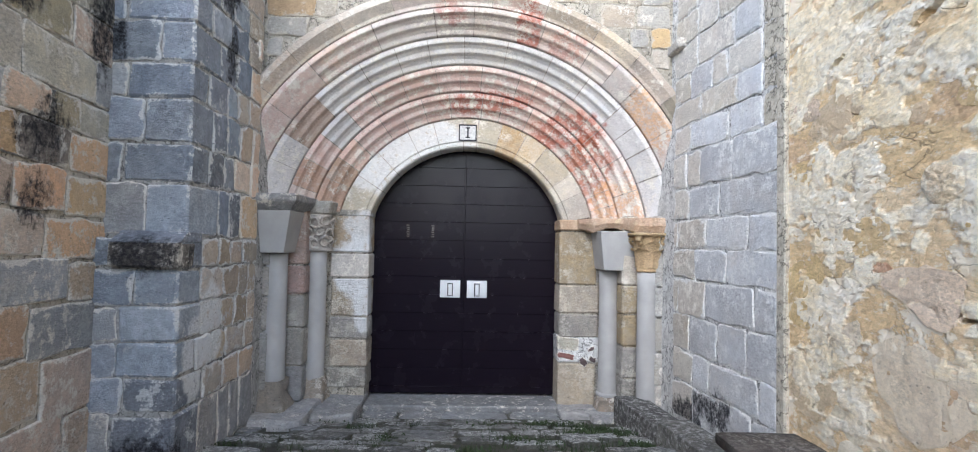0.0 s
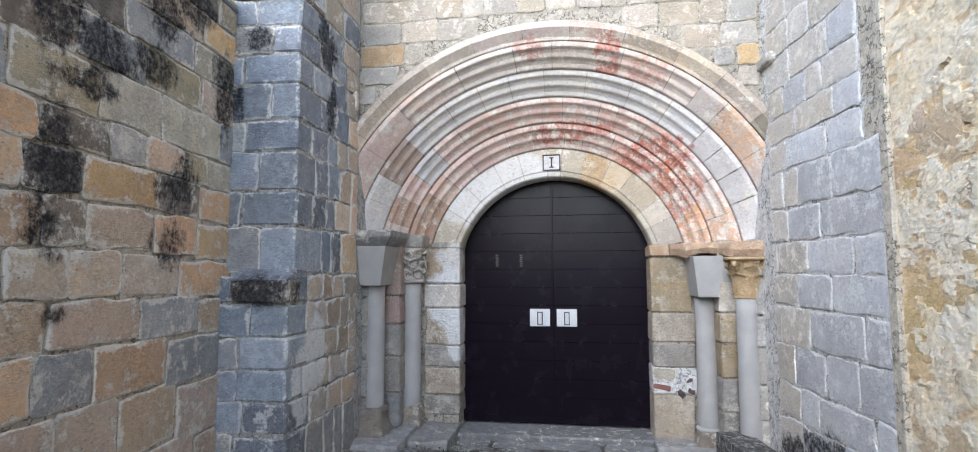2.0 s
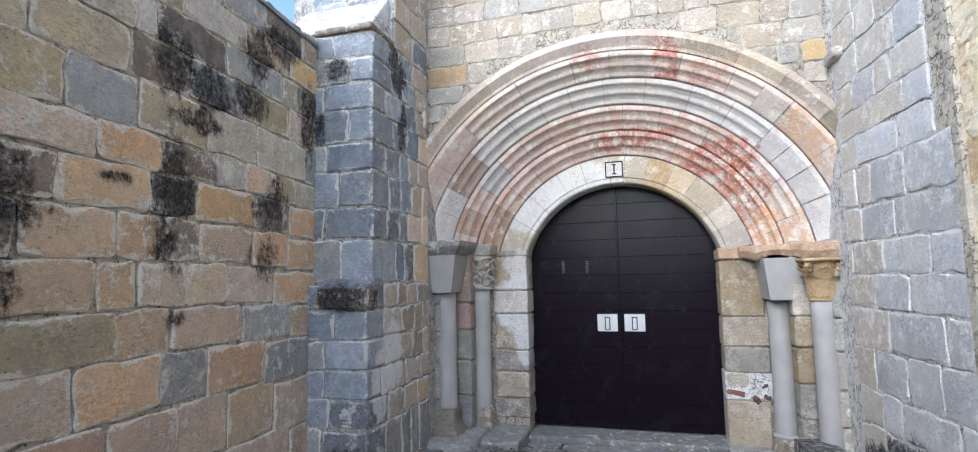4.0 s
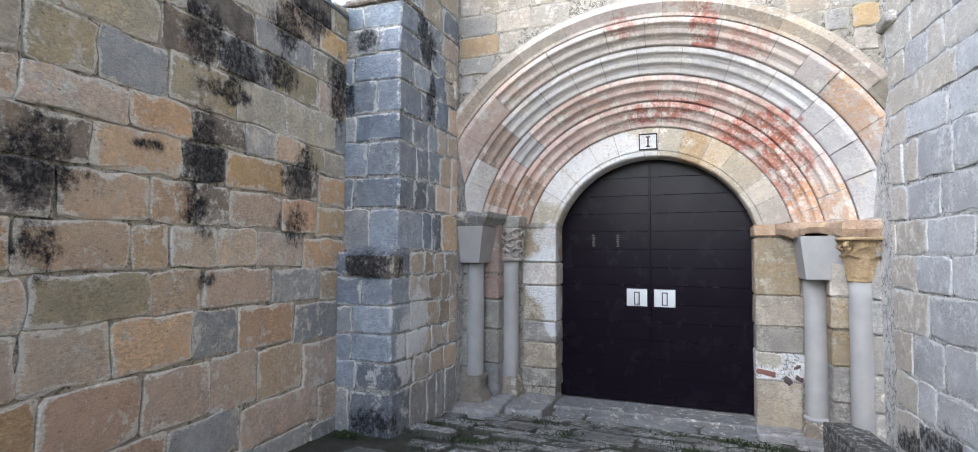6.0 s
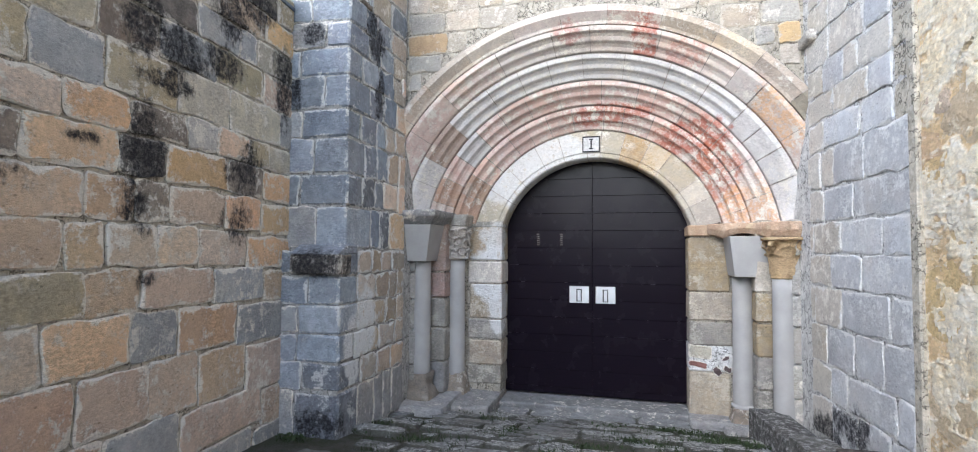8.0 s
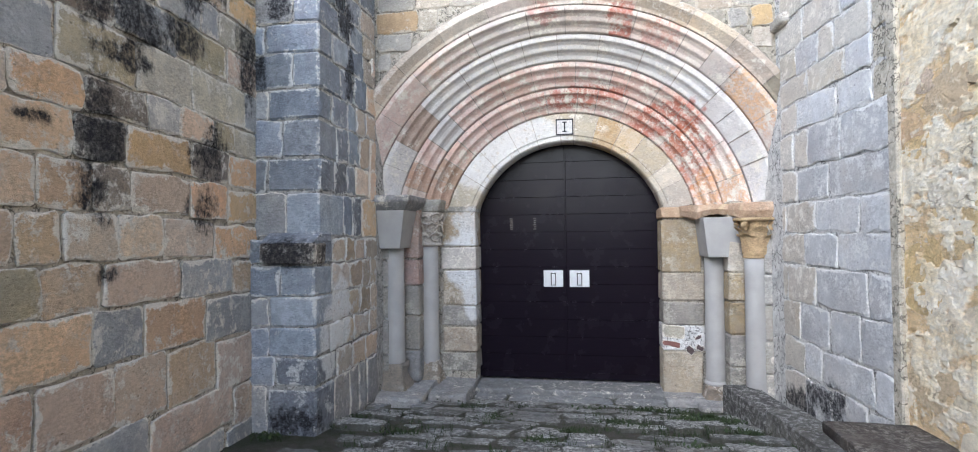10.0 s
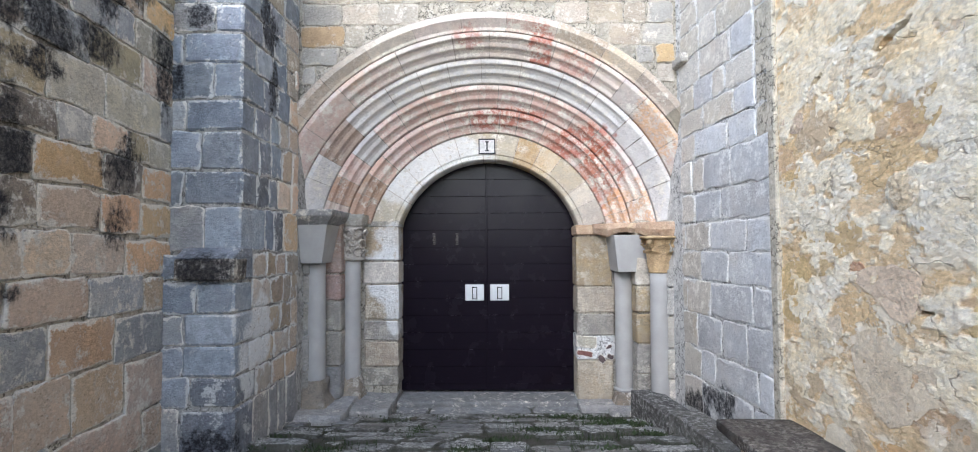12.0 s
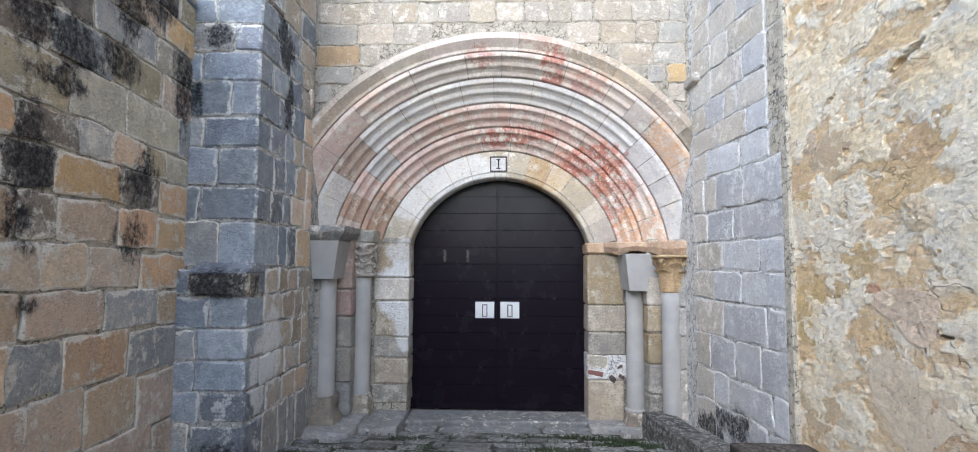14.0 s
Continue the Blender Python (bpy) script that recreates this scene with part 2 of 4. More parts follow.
REDS = [
    ((0.56, -1.0, 3.66), (0.13, 0.6, 0.20), RED, 0.95), ((0.95, -0.7, 2.75), (0.42, 0.6, 0.22), RED, 0.9), ((1.2, -0.6, 2.35), (0.26, 0.6, 0.40), (0.42, 0.13, 0.06), 0.9),
    ((0.2, -0.5, 3.08), (0.45, 0.4, 0.11), RED, 0.85), ((-0.15, -1.0, 3.75), (0.15, 0.6, 0.10), RED, 0.6), ((0.9, -1.0, 3.45), (0.2, 0.6, 0.16), RED, 0.55),
    ((1.7, -1.0, 2.85), (0.28, 0.6, 0.34), RUST, 0.85), ((1.5, -0.7, 2.05), (0.3, 0.6, 0.3), RUST, 0.8), ((-1.6, -1.0, 2.75), (0.3, 0.6, 0.5), PINK, 0.55),
]
ARCH = {
    "red": stone("red_washed_voussoir", (0.63, 0.49, 0.425), 0.12, (0.72, 0.60, 0.53), 0.7, (), 0.5, (), [((0.0, -0.6, 2.7), (1.6, 0.7, 0.65), PINK, 0.7)] + REDS),
    "pale": stone("whitewashed_voussoir", (0.69, 0.67, 0.65), 0.08, (0.61, 0.59, 0.57), 0.7, (), 0.5, (), REDS[1:3]),
    "blush": stone("blush_voussoir", (0.67, 0.585, 0.525), 0.12, (0.60, 0.52, 0.475), 0.7, (), 0.55, (), REDS),
    "brown": stone("brown_voussoir", (0.50, 0.38, 0.30), 0.10, (0.44, 0.33, 0.26), 0.8, (), 0.45),
    "hood": stone("beige_hood_stone", (0.66, 0.575, 0.47), 0.12, (0.54, 0.475, 0.395), 0.9, (), 0.4, (), REDS[:1]),
    "hood_olive": stone("olive_hood_stone", (0.36, 0.31, 0.20), 0.08, (0.29, 0.25, 0.17), 0.9),
    "cream": stone("cream_voussoir", (0.58, 0.51, 0.38), 0.12, (0.50, 0.45, 0.36), 0.7, (), 0.4, [((-0.55, -0.3, 2.5), (0.75, 0.4, 0.55), 0.75)]),
    "ochre": stone("ochre_voussoir", (0.52, 0.37, 0.17), 0.10, (0.58, 0.49, 0.33), 0.8, (), 0.45),
    "joint": mortar("arch_mortar", (0.55, 0.49, 0.43), 0.3, (), 0.008),
}
M_LEFT = mortar("left_wall_mortar", (0.61, 0.55, 0.455), 0.5, STAINS)
M_BUTT = mortar("buttress_mortar", (0.50, 0.49, 0.465), 0.75, STAINS, 0.03)
M_RIGHT = mortar("right_wall_mortar", (0.69, 0.68, 0.65), 0.6)
M_FACADE = mortar("facade_mortar", (0.49, 0.45, 0.375), 0.3)
JAMB_LIME = [((-1.08, -0.3, 1.38), (0.34, 0.3, 0.34), 1.0), ((-1.0, -0.3, 1.0), (0.16, 0.3, 0.34), 0.9), ((-1.05, -0.3, 1.8), (0.2, 0.3, 0.16), 0.7), ((1.2, -0.3, 0.52), (0.26, 0.3, 0.1), 0.9)]
MAT["jamb"] = stone("jamb_stone", (0.44, 0.36, 0.25), 0.12, (0.36, 0.31, 0.235), 1.2, (), 0.6, JAMB_LIME, lichen=(0.56, 0.51, 0.42))
MAT["jamb_grey"] = stone("grey_jamb_stone", (0.36, 0.34, 0.30), 0.1, (0.28, 0.27, 0.25), 1.2, (), 0.55, JAMB_LIME, lichen=(0.52, 0.49, 0.43))
MAT["jamb_rose"] = stone("rose_pier_stone", (0.42, 0.27, 0.21), 0.1, (0.36, 0.27, 0.23), 1, (), 0.4)
MAT["impost"] = stone("rust_stained_impost", (0.62, 0.45, 0.27), 0.1, (0.52, 0.34, 0.18), 1.1, (), 0.3, lichen=(0.66, 0.53, 0.35))
MAT["carved"] = stone("golden_carved_stone", (0.62, 0.48, 0.28), 0.08, (0.52, 0.38, 0.22), 1.2)
MAT["carved_pale"] = stone("pale_carved_stone", (0.60, 0.55, 0.46), 0.06, (0.50, 0.45, 0.38), 1.0)
MAT["base"] = stone("eroded_base_stone", (0.40, 0.34, 0.275), 0.15, (0.31, 0.28, 0.24), 2.2, (), 0.5)
MAT["plinth"] = stone("grey_plinth_stone", (0.42, 0.415, 0.405), 0.12, (0.30, 0.30, 0.30), 1.6, (), 0.3)
MAT["paving"] = stone("lichen_paving_stone", (0.21, 0.21, 0.205), 0.35, (0.115, 0.115, 0.105), 1.6, (), 0.6, lichen=(0.50, 0.50, 0.48), smear=(0.07, 0.07, 0.055), speck=26)
MAT["flag"] = stone("worn_flagstone", (0.255, 0.26, 0.265), 0.12, (0.19, 0.195, 0.20), 1.0, (), 0.3, smear=(0.10, 0.10, 0.085))
MAT["kerb"] = stone("lichen_kerb_stone", (0.17, 0.165, 0.15), 0.2, (0.09, 0.088, 0.08), 1.6, (), 0.45, lichen=(0.40, 0.395, 0.38), speck=24)
MAT["slab"] = stone("dark_bench_slab", (0.13, 0.115, 0.10), 0.1, (0.075, 0.068, 0.06), 1.2, (), 0.55, lichen=(0.36, 0.34, 0.30), speck=30)
MAT["rubble"] = stone("tan_rubble_stone", (0.76, 0.585, 0.35), 0.08, (0.68, 0.51, 0.295), 1.0, (), 0.25, lichen=(0.87, 0.77, 0.59), smear=(0.86, 0.76, 0.58))
MAT["rubble_grey"] = stone("grey_rubble_stone", (0.82, 0.71, 0.52), 0.06, (0.76, 0.65, 0.46), 1.0, (), 0.45, lichen=(0.88, 0.80, 0.64))
MAT["rubble_red"] = stone("brick_red_rubble", (0.64, 0.43, 0.29), 0.12, (0.68, 0.52, 0.37), 1.0, (), 0.3, lichen=(0.84, 0.72, 0.54))
MAT["brick"] = stone("red_brick_chip", (0.34, 0.12, 0.075), 0.15, (0.26, 0.09, 0.06), 0.8)
MAT["purple"] = stone("purple_brick_chip", (0.13, 0.085, 0.085), 0.15)


def smooth_stone():
    n = Nodes("new_smooth_limestone")
    mid = n.noise(5, 5)
    col = n.mix(n.ramp(mid, 0.3, 0.7), (0.39, 0.385, 0.375), (0.335, 0.332, 0.325))
    col = n.mix(n.ramp(n.noise(3, 6, 0.6, (1, 1, 0.25)), 0.5, 0.75, 0, 0.35), col, (0.36, 0.335, 0.30))
    col = n.mix(n.ramp(n.noise(90, 4), 0.35, 0.65, 0, 0.2), col, (0.34, 0.325, 0.30))
    n.bump(n.noise(130, 4), 0.25, 0.004)
    return n.done(col, 0.8)


def door_wood():
    n = Nodes("dark_varnished_wood")
    grain = n.noise(6, 8, 0.6, (1.2, 6, 22), 0.4)
    col = n.mix(n.ramp(grain, 0.35, 0.7), (0.0060, 0.0042, 0.0086), (0.0096, 0.0064, 0.0112))
    col = n.mix(n.ramp(n.noise(2.2, 5), 0.5, 0.8, 0, 0.5), col, (0.0062, 0.0034, 0.005))
    n.bump(grain, 0.12, 0.003)
    return n.done(col, n.ramp(n.noise(4, 6), 0.3, 0.7, 0.20, 0.30), 0.14)


def steel():
    n = Nodes("brushed_steel")
    n.bsdf.inputs["Metallic"].default_value = 1.0
    g = n.noise(30, 4, 0.5, (0.3, 1, 12))
    n.bump(g, 0.05, 0.002)
    return n.done((0.72, 0.73, 0.75), n.ramp(g, 0.3, 0.7, 0.30, 0.45))


def plain(name, colour, rough=0.8, metal=0.0):
    n = Nodes(name)
    n.bsdf.inputs["Metallic"].default_value = metal
    f = n.noise(40, 6, 0.7)
    n.bump(f, 0.3, 0.004)
    return n.done(n.mix(n.ramp(f, 0.35, 0.65), colour, tuple(c * 0.7 for c in colour)), rough)


def rubble_plaster():
    """Cream lime plaster in torn patches over tan stone; the mesh tells which is which."""
    n = Nodes("lime_plaster_over_rubble")
    wide = n.add("ShaderNodeMapping")
    wide.inputs["Scale"].default_value = (1, 0.5, 1)
    n.link(n.geo.outputs["Position"], wide.inputs["Vector"])
    n.pos = wide.outputs[0]
    at = n.add("ShaderNodeAttribute")
    at.attribute_name = "layer"
    layer = at.outputs["Fac"]
    b, c, e = n.noise(11, 9, 0.8), n.noise(60, 8, 0.8), n.noise(24, 9, 0.8)
    warp = n.add("ShaderNodeVectorMath")
    warp.operation = "MULTIPLY_ADD"
    nz = n.add("ShaderNodeTexNoise")
    nz.inputs["Scale"].default_value, nz.inputs["Detail"].default_value = 6, 6
    n.link(n.pos, nz.inputs["Vector"])
    n.link(nz.outputs["Color"], warp.inputs[0])
    warp.inputs[1].default_value = (0.22, 0.22, 0.22)
    n.link(n.pos, warp.inputs[2])
    vor = n.add("ShaderNodeTexVoronoi")
    vor.inputs["Scale"].default_value = 3.4
    n.link(warp.outputs[0], vor.inputs["Vector"])
    sep = n.add("ShaderNodeSeparateColor")
    n.link(vor.outputs["Color"], sep.inputs[0])
    rock = n.mix(n.ramp(sep.outputs[0], 0.1, 0.9), (0.72, 0.53, 0.295), (0.74, 0.58, 0.375))
    rock = n.mix(n.ramp(sep.outputs[1], 0.80, 0.86, 0, 0.6), rock, (0.46, 0.29, 0.19))
    rock = n.mix(n.ramp(b, 0.38, 0.62, 0, 0.6), rock, (0.67, 0.50, 0.28))
    lime = n.mix(n.ramp(b, 0.38, 0.60), (0.82, 0.71, 0.51), (0.88, 0.81, 0.67))
    lime = n.mix(n.ramp(n.noise(2.6, 6, 0.6), 0.45, 0.65, 0, 0.75), lime, (0.80, 0.65, 0.41))
    col = n.mix(layer, rock, lime)
    col = n.mix(n.ramp(c, 0.44, 0.34, 0, 0.6), col, (0.48, 0.38, 0.25))
    # fine light and shade of the rough surface, multiplied into the plaster's colour
    col = n.mix(1.0, col, n.ramp(n.noise(40, 9, 0.88), 0.38, 0.62, 0.84, 1.24), "MULTIPLY")
    col = n.mix(n.ramp(e, 0.54, 0.62, 0, 0.7), col, (0.88, 0.82, 0.69))
    col = n.mix(n.ramp(e, 0.42, 0.35, 0, 0.55), col, (0.60, 0.46, 0.275))
    col = n.mix(n.ramp(n.noise(15, 8, 0.75), 0.36, 0.31, 0, 0.7), col, (0.33, 0.25, 0.16))
    edge = n.add("ShaderNodeTexVoronoi")
    edge.feature = "DISTANCE_TO_EDGE"
    edge.inputs["Scale"].default_value = 6.5
    n.link(warp.outputs[0], edge.inputs["Vector"])
    peel = n.ramp(n.noise(4.6, 12, 0.72, None, 0.3), 0.535, 0.55)
    flake = n.math("MULTIPLY", peel, n.ramp(n.noise(1.9, 3), 0.40, 0.52))
    col = n.mix(n.math("MULTIPLY", flake, 0.75), col, n.mix(n.ramp(b, 0.4, 0.6), (0.90, 0.80, 0.62), (0.93, 0.87, 0.75)))
    gap = n.math("MULTIPLY", n.ramp(edge.outputs["Distance"], 0.022, 0.004), n.ramp(n.noise(7, 7), 0.55, 0.61))
    col = n.mix(n.math("MULTIPLY", gap, 0.55), col, (0.30, 0.22, 0.14))
    n.bump(n.math("SUBTRACT", n.math("ADD", n.math("ADD", n.math("MULTIPLY", flake, 0.45), n.math("MULTIPLY", e, 0.28)), n.math("MULTIPLY", c, 0.9)), n.math("MULTIPLY", gap, 0.6)), 1.0, 0.013)
    return n.done(col, 0.95)


def soil():
    n = Nodes("mossy_soil")
    a, b = n.noise(6, 8, 0.7), n.noise(50, 8, 0.8)
    col = n.mix(n.ramp(a, 0.40, 0.60), (0.085, 0.078, 0.066), (0.055, 0.060, 0.038))
    col = n.mix(n.ramp(b, 0.55, 0.68, 0, 0.7), col, (0.20, 0.19, 0.16))
    n.bump(n.math("ADD", a, b), 1.0, 0.03)
    return n.done(col, 0.97)


MAT["smooth"] = smooth_stone()
MAT["wood"] = door_wood()
MAT["steel"] = steel()
MAT["plaster"] = rubble_plaster()
MAT["soil"] = soil()
MAT["grass"] = plain("grass_blades", (0.036, 0.055, 0.020), 0.7)
MAT["ink"] = plain("black_ink", (0.02, 0.02, 0.025), 0.6)
MAT["tile"] = plain("painted_white_tile", (0.66, 0.65, 0.64), 0.5)
MAT["dark"] = plain("recess_shade", (0.012, 0.012, 0.013), 0.6)
MAT["lead"] = plain("grey_metal_flashing", (0.22, 0.25, 0.29), 0.45, 0.7)
MAT["whitecap"] = mortar("white_mortar_capping", (0.72, 0.73, 0.74), 0.5)
MAT["limewash"] = mortar("white_lime_plaster", (0.78, 0.78, 0.77), 0.3, (), 0.012)
MAT["strip"] = mortar("plaster_strip", (0.58, 0.53, 0.43), 0.3, (), 0.01)

# ---- mesh helpers ----
rng = random.Random(7)


def obj(name, bm, material, parent=None, smooth=False):
    bmesh.ops.recalc_face_normals(bm, faces=bm.faces)
    me = bpy.data.meshes.new(name)
    bm.to_mesh(me)
    bm.free()
    me.materials.append(material)
    if smooth:
        me.polygons.foreach_set("use_smooth", [True] * len(me.polygons))
    ob = new(name, me)
    ob.parent = parent
    return ob


def part(name, bm, material, parent, label="", smooth=False):
    return tagged(obj(name, bm, material, parent, smooth), label)


def box(x0, x1, y0, y1, z0, z1, bevel=0.0, jitter=0.0, bm=None, segments=1):
    own = bm is None
    bm = bm or bmesh.new()
    made = bmesh.ops.create_cube(bm, size=1)["verts"]
    for v in made:
        v.co = Vector((x0 + (v.co.x + 0.5) * (x1 - x0), y0 + (v.co.y + 0.5) * (y1 - y0), z0 + (v.co.z + 0.5) * (z1 - z0)))
        v.co += Vector([rng.uniform(-jitter, jitter) for _ in range(3)])
    if bevel and own:
        bmesh.ops.bevel(bm, geom=list(bm.edges), offset=bevel, segments=segments, affect="EDGES", profile=0.6)
        for v in bm.verts:
            v.co += Vector([rng.uniform(-jitter, jitter) * 0.4 for _ in range(3)])
    return bm


def quoin_box(*sizes):
    """A bevelled corner stone whose edges carry lime."""
    bm = box(*sizes)
    edge_of = bm.verts.layers.float.new("rim")
    faces = [f for f in bm.faces if f.calc_area() > 0.012]
    bmesh.ops.inset_individual(bm, faces=faces, thickness=0.045, use_even_offset=True)
    for v in bm.verts:
        v[edge_of] = 0.7
    for f in faces:
        for v in f.verts:
            v[edge_of] = 0.04
    return bm


def block(u0, u1, v0, v1, depth, wob=0.008, cut=0.007, round_=0.018):
    """A rough-faced stone: face towards -y at -depth, back well inside the wall."""
    w, h = u1 - u0, v1 - v0
    r = min(round_, w * 0.25, h * 0.25)
    outline = []
    nw, nh = (4 if w > 0.3 else 3), (3 if h > 0.14 else 2)
    corners = [(u0, v0), (u1, v0), (u1, v1), (u0, v1)]
    for k, count in enumerate((nw, nh, nw, nh)):
        (ax, ay), (bx, by) = corners[k], corners[(k + 1) % 4]
        length = math.hypot(bx - ax, by - ay)
        for s in range(count + 1):
            t = r / length + (1 - 2 * r / length) * s / count
            outline.append((ax + (bx - ax) * t, ay + (by - ay) * t))
    seed = rng.uniform(0, 90)
    outline = [(a + wob * (1.6 * noise.noise((a * 7, b * 7, seed)) + rng.uniform(-0.5, 0.5)), b + wob * (1.6 * noise.noise((b * 7, seed, a * 7)) + rng.uniform(-0.5, 0.5))) for a, b in outline]
    cu, cv = (u0 + u1) / 2, (v0 + v1) / 2
    bm = bmesh.new()
    edge_of = bm.verts.layers.float.new("rim")
    back = [bm.verts.new((a, 0.05, b)) for a, b in outline]
    rim = [bm.verts.new((a, -depth + cut * rng.choice((0.5, 0.8, 1.0, 1.3)), b)) for a, b in outline]
    face, inner = [], []
    for a, b in outline:
        du, dv = cu - a, cv - b
        chip = rng.choice((0.5, 0.8, 1.0, 1.2, 2.6))
        face.append(bm.verts.new((a + math.copysign(min(abs(du) * 0.3, cut * 1.5 * chip), du), -depth + rng.uniform(-0.0012, 0.0012), b + math.copysign(min(abs(dv) * 0.3, cut * 1.5 * chip), dv))))
    for v in face:
        p = v.co
        du, dv = cu - p.x, cv - p.z
        inner.append(bm.verts.new((p.x + math.copysign(min(abs(du) * 0.55, 0.05), du), -depth - 0.001, p.z + math.copysign(min(abs(dv) * 0.55, 0.05), dv))))
    mid = bm.verts.new((cu + rng.uniform(-0.1, 0.1) * w, -depth - 0.001, cv + rng.uniform(-0.1, 0.1) * h))
    for group, value in ((back, 1.0), (rim, 1.0), (face, 0.7), (inner, 0.12), ([mid], 0.0)):
        for v in group:
            v[edge_of] = value
    n = len(outline)
    for i in range(n):
        j = (i + 1) % n
        bm.faces.new((back[i], back[j], rim[j], rim[i]))
        bm.faces.new((rim[i], rim[j], face[j], face[i]))
        bm.faces.new((face[i], face[j], inner[j], inner[i]))
        bm.faces.new((inner[i], inner[j], mid))
    return bm


def lay(parent, place, z0, z1, joints, kinds, depth=0.02, gap=0.014, sag=None, name="stone", wob=0.008):
    """One course of stones between the joints, set on the wall whose frame is `place`."""
    for (a, b), kind in zip(zip(joints, joints[1:]), kinds):
        if kind == "-":
            continue
        dz = sag((a + b) / 2, z0) if sag else 0.0
        g = gap * rng.uniform(0.25, 1.5)
        bm = block(a + g / 2, b - g / 2, z0 + dz + g / 2, z1 + (sag((a + b) / 2, z1) if sag else 0.0) - g / 2, depth + rng.uniform(-0.004, 0.005), wob)
        bm.transform(place)
        part(name, bm, MAT[kind], parent)


def fill_course(lo, hi, sizes, rand):
    out = [lo]
    while out[-1] < hi - sizes[0] * 0.6:
        out.append(min(hi, out[-1] + rand.uniform(*sizes)))
    if hi - out[-1] < sizes[0] * 0.6:
        out[-1] = hi
    return out

# ---- large structure ----
CX, CZ = 0.02, 1.60          # the arch's centre
SIDE_X = -1.81
FACE_Y = -1.10


def ground_z(y):
    return float(np.interp(y, [-5.5, -3.4, -2.3, -0.75, -0.45, 1.0], [0.30, 0.24, 0.15, -0.04, -0.07, -0.07]))


def make_ground():
    bm = bmesh.new()
    xs = [-400, -60, -12, -5] + [i * 0.5 for i in range(-8, 9)] + [5, 12, 60, 400]
    ys = [-400, -60, -14, -8] + [-6 + i * 0.15 for i in range(0, 46)] + [2, 6, 40, 400]
    grid = [[bm.verts.new((x, y, ground_z(y) - 0.012 + (0.010 * noise.noise((x * 3, y * 3, 0)) if abs(x) < 4 and -6 < y < 0.5 else -0.01))) for x in xs] for y in ys]
    for r0, r1 in zip(grid, grid[1:]):
        for i in range(len(xs) - 1):
            bm.faces.new((r0[i], r0[i + 1], r1[i + 1], r1[i]))
    tagged(obj("ground", bm, MAT["soil"], smooth=True), "dark mossy soil between the paving stones", "ground", kind="structure")


make_ground()


def core(name, bm, material, label):
    return tagged(obj(name, bm, material), label, "wall", kind="structure")


LEFT = pose(-2.36, -2.22, 0, 0, 0, 96.28)   # frame of the left wall: along it, into it, up
bm = box(-6.8, 0.35, 0.011, 0.8, -0.3, 3.66)
bm.transform(LEFT)
wall_left = core("wall_left", bm, M_LEFT, "old coursed sandstone wall, tan and grey with black soot stains")
bm = box(-6.8, 0.02, -0.02, 0.82, 3.665, 3.70, 0.006)
bm.transform(LEFT)
part("flashing", bm, MAT["lead"], wall_left, "thin grey metal flashing on the wall top")
buttress_left = core("wall_buttress", box(-2.9, SIDE_X - 0.014, -2.37 + 0.014, -0.2, -0.3, 1.60), M_BUTT, "blue-grey stone buttress beside the portal with white lime mortar")
part("upper_stage", box(-2.9, SIDE_X - 0.014, -2.28 + 0.014, -0.2, 1.602, 3.78), M_BUTT, buttress_left)
part("top_stage", box(-2.9, SIDE_X - 0.010, -1.86, -0.2, 3.782, 7.2), M_BUTT, buttress_left)
RIGHT = pose(1.87 + 0.010, FACE_Y, 0, 0, 0, -85.05)
bm = box(-1.2, 1.50, 0.0, 0.9, -0.3, 7.2)
bm.transform(RIGHT)
wall_right = core("wall_right", bm, M_RIGHT, "pale grey ashlar wall with white mortar joints")

# the facade over the arch
bm = bmesh.new()
cols = []
for i in range(49):
    x = -2.15 + 4.3 * i / 48
    z = CZ + math.sqrt(max(0.0, 2.2 ** 2 - x * x))
    cols.append([bm.verts.new((CX + x, y, zz)) for y in (FACE_Y + 0.010, 0.7) for zz in (z, 7.2)])
for a, b in zip(cols, cols[1:]):
    bm.faces.new((a[0], b[0], b[1], a[1]))
    bm.faces.new((a[2], a[3], b[3], b[2]))
    bm.faces.new((a[0], a[2], b[2], b[0]))
    bm.faces.new((a[1], b[1], b[3], a[3]))
facade = core("wall_facade", bm, M_FACADE, "pale stone church facade above the portal arch")
# the church behind the door, closed
core("wall_back", box(-3.2, 3.2, 0.30, 0.7, -0.3, 3.9), M_FACADE, "plain wall closing the porch behind the door")

# added out of view: darkens the lower door's reflection, leaves sky in the upper
core("wall_yard", box(-14, 14, -15.5, -15.0, 0.0, 2.7), M_LEFT, "added low wall out of view that darkens the door's reflection")

# rubble wall, one rough sheet with thickness
RUB = pose(2.03, -2.66, 0, 0, 0, -89.0)


def rubble_layer(u, z):
    """1 where lime plaster still covers the stone, 0 where it has fallen."""
    f = 0.8 * noise.noise((u * 1.7, z * 2.9, 5)) + 0.7 * noise.noise((u * 4.2, z * 7.5, 2)) + 0.5 * noise.noise((u * 10, z * 17, 7)) + 0.3 * noise.noise((u * 22, z * 36, 9))
    f += float(np.interp(z, [0.4, 1.3, 1.8, 3.5], [-0.35, -0.05, 0.15, 0.0]))
    t = min(1.0, max(0.0, (f + 0.04) / 0.12))
    return t * t * (3 - 2 * t)


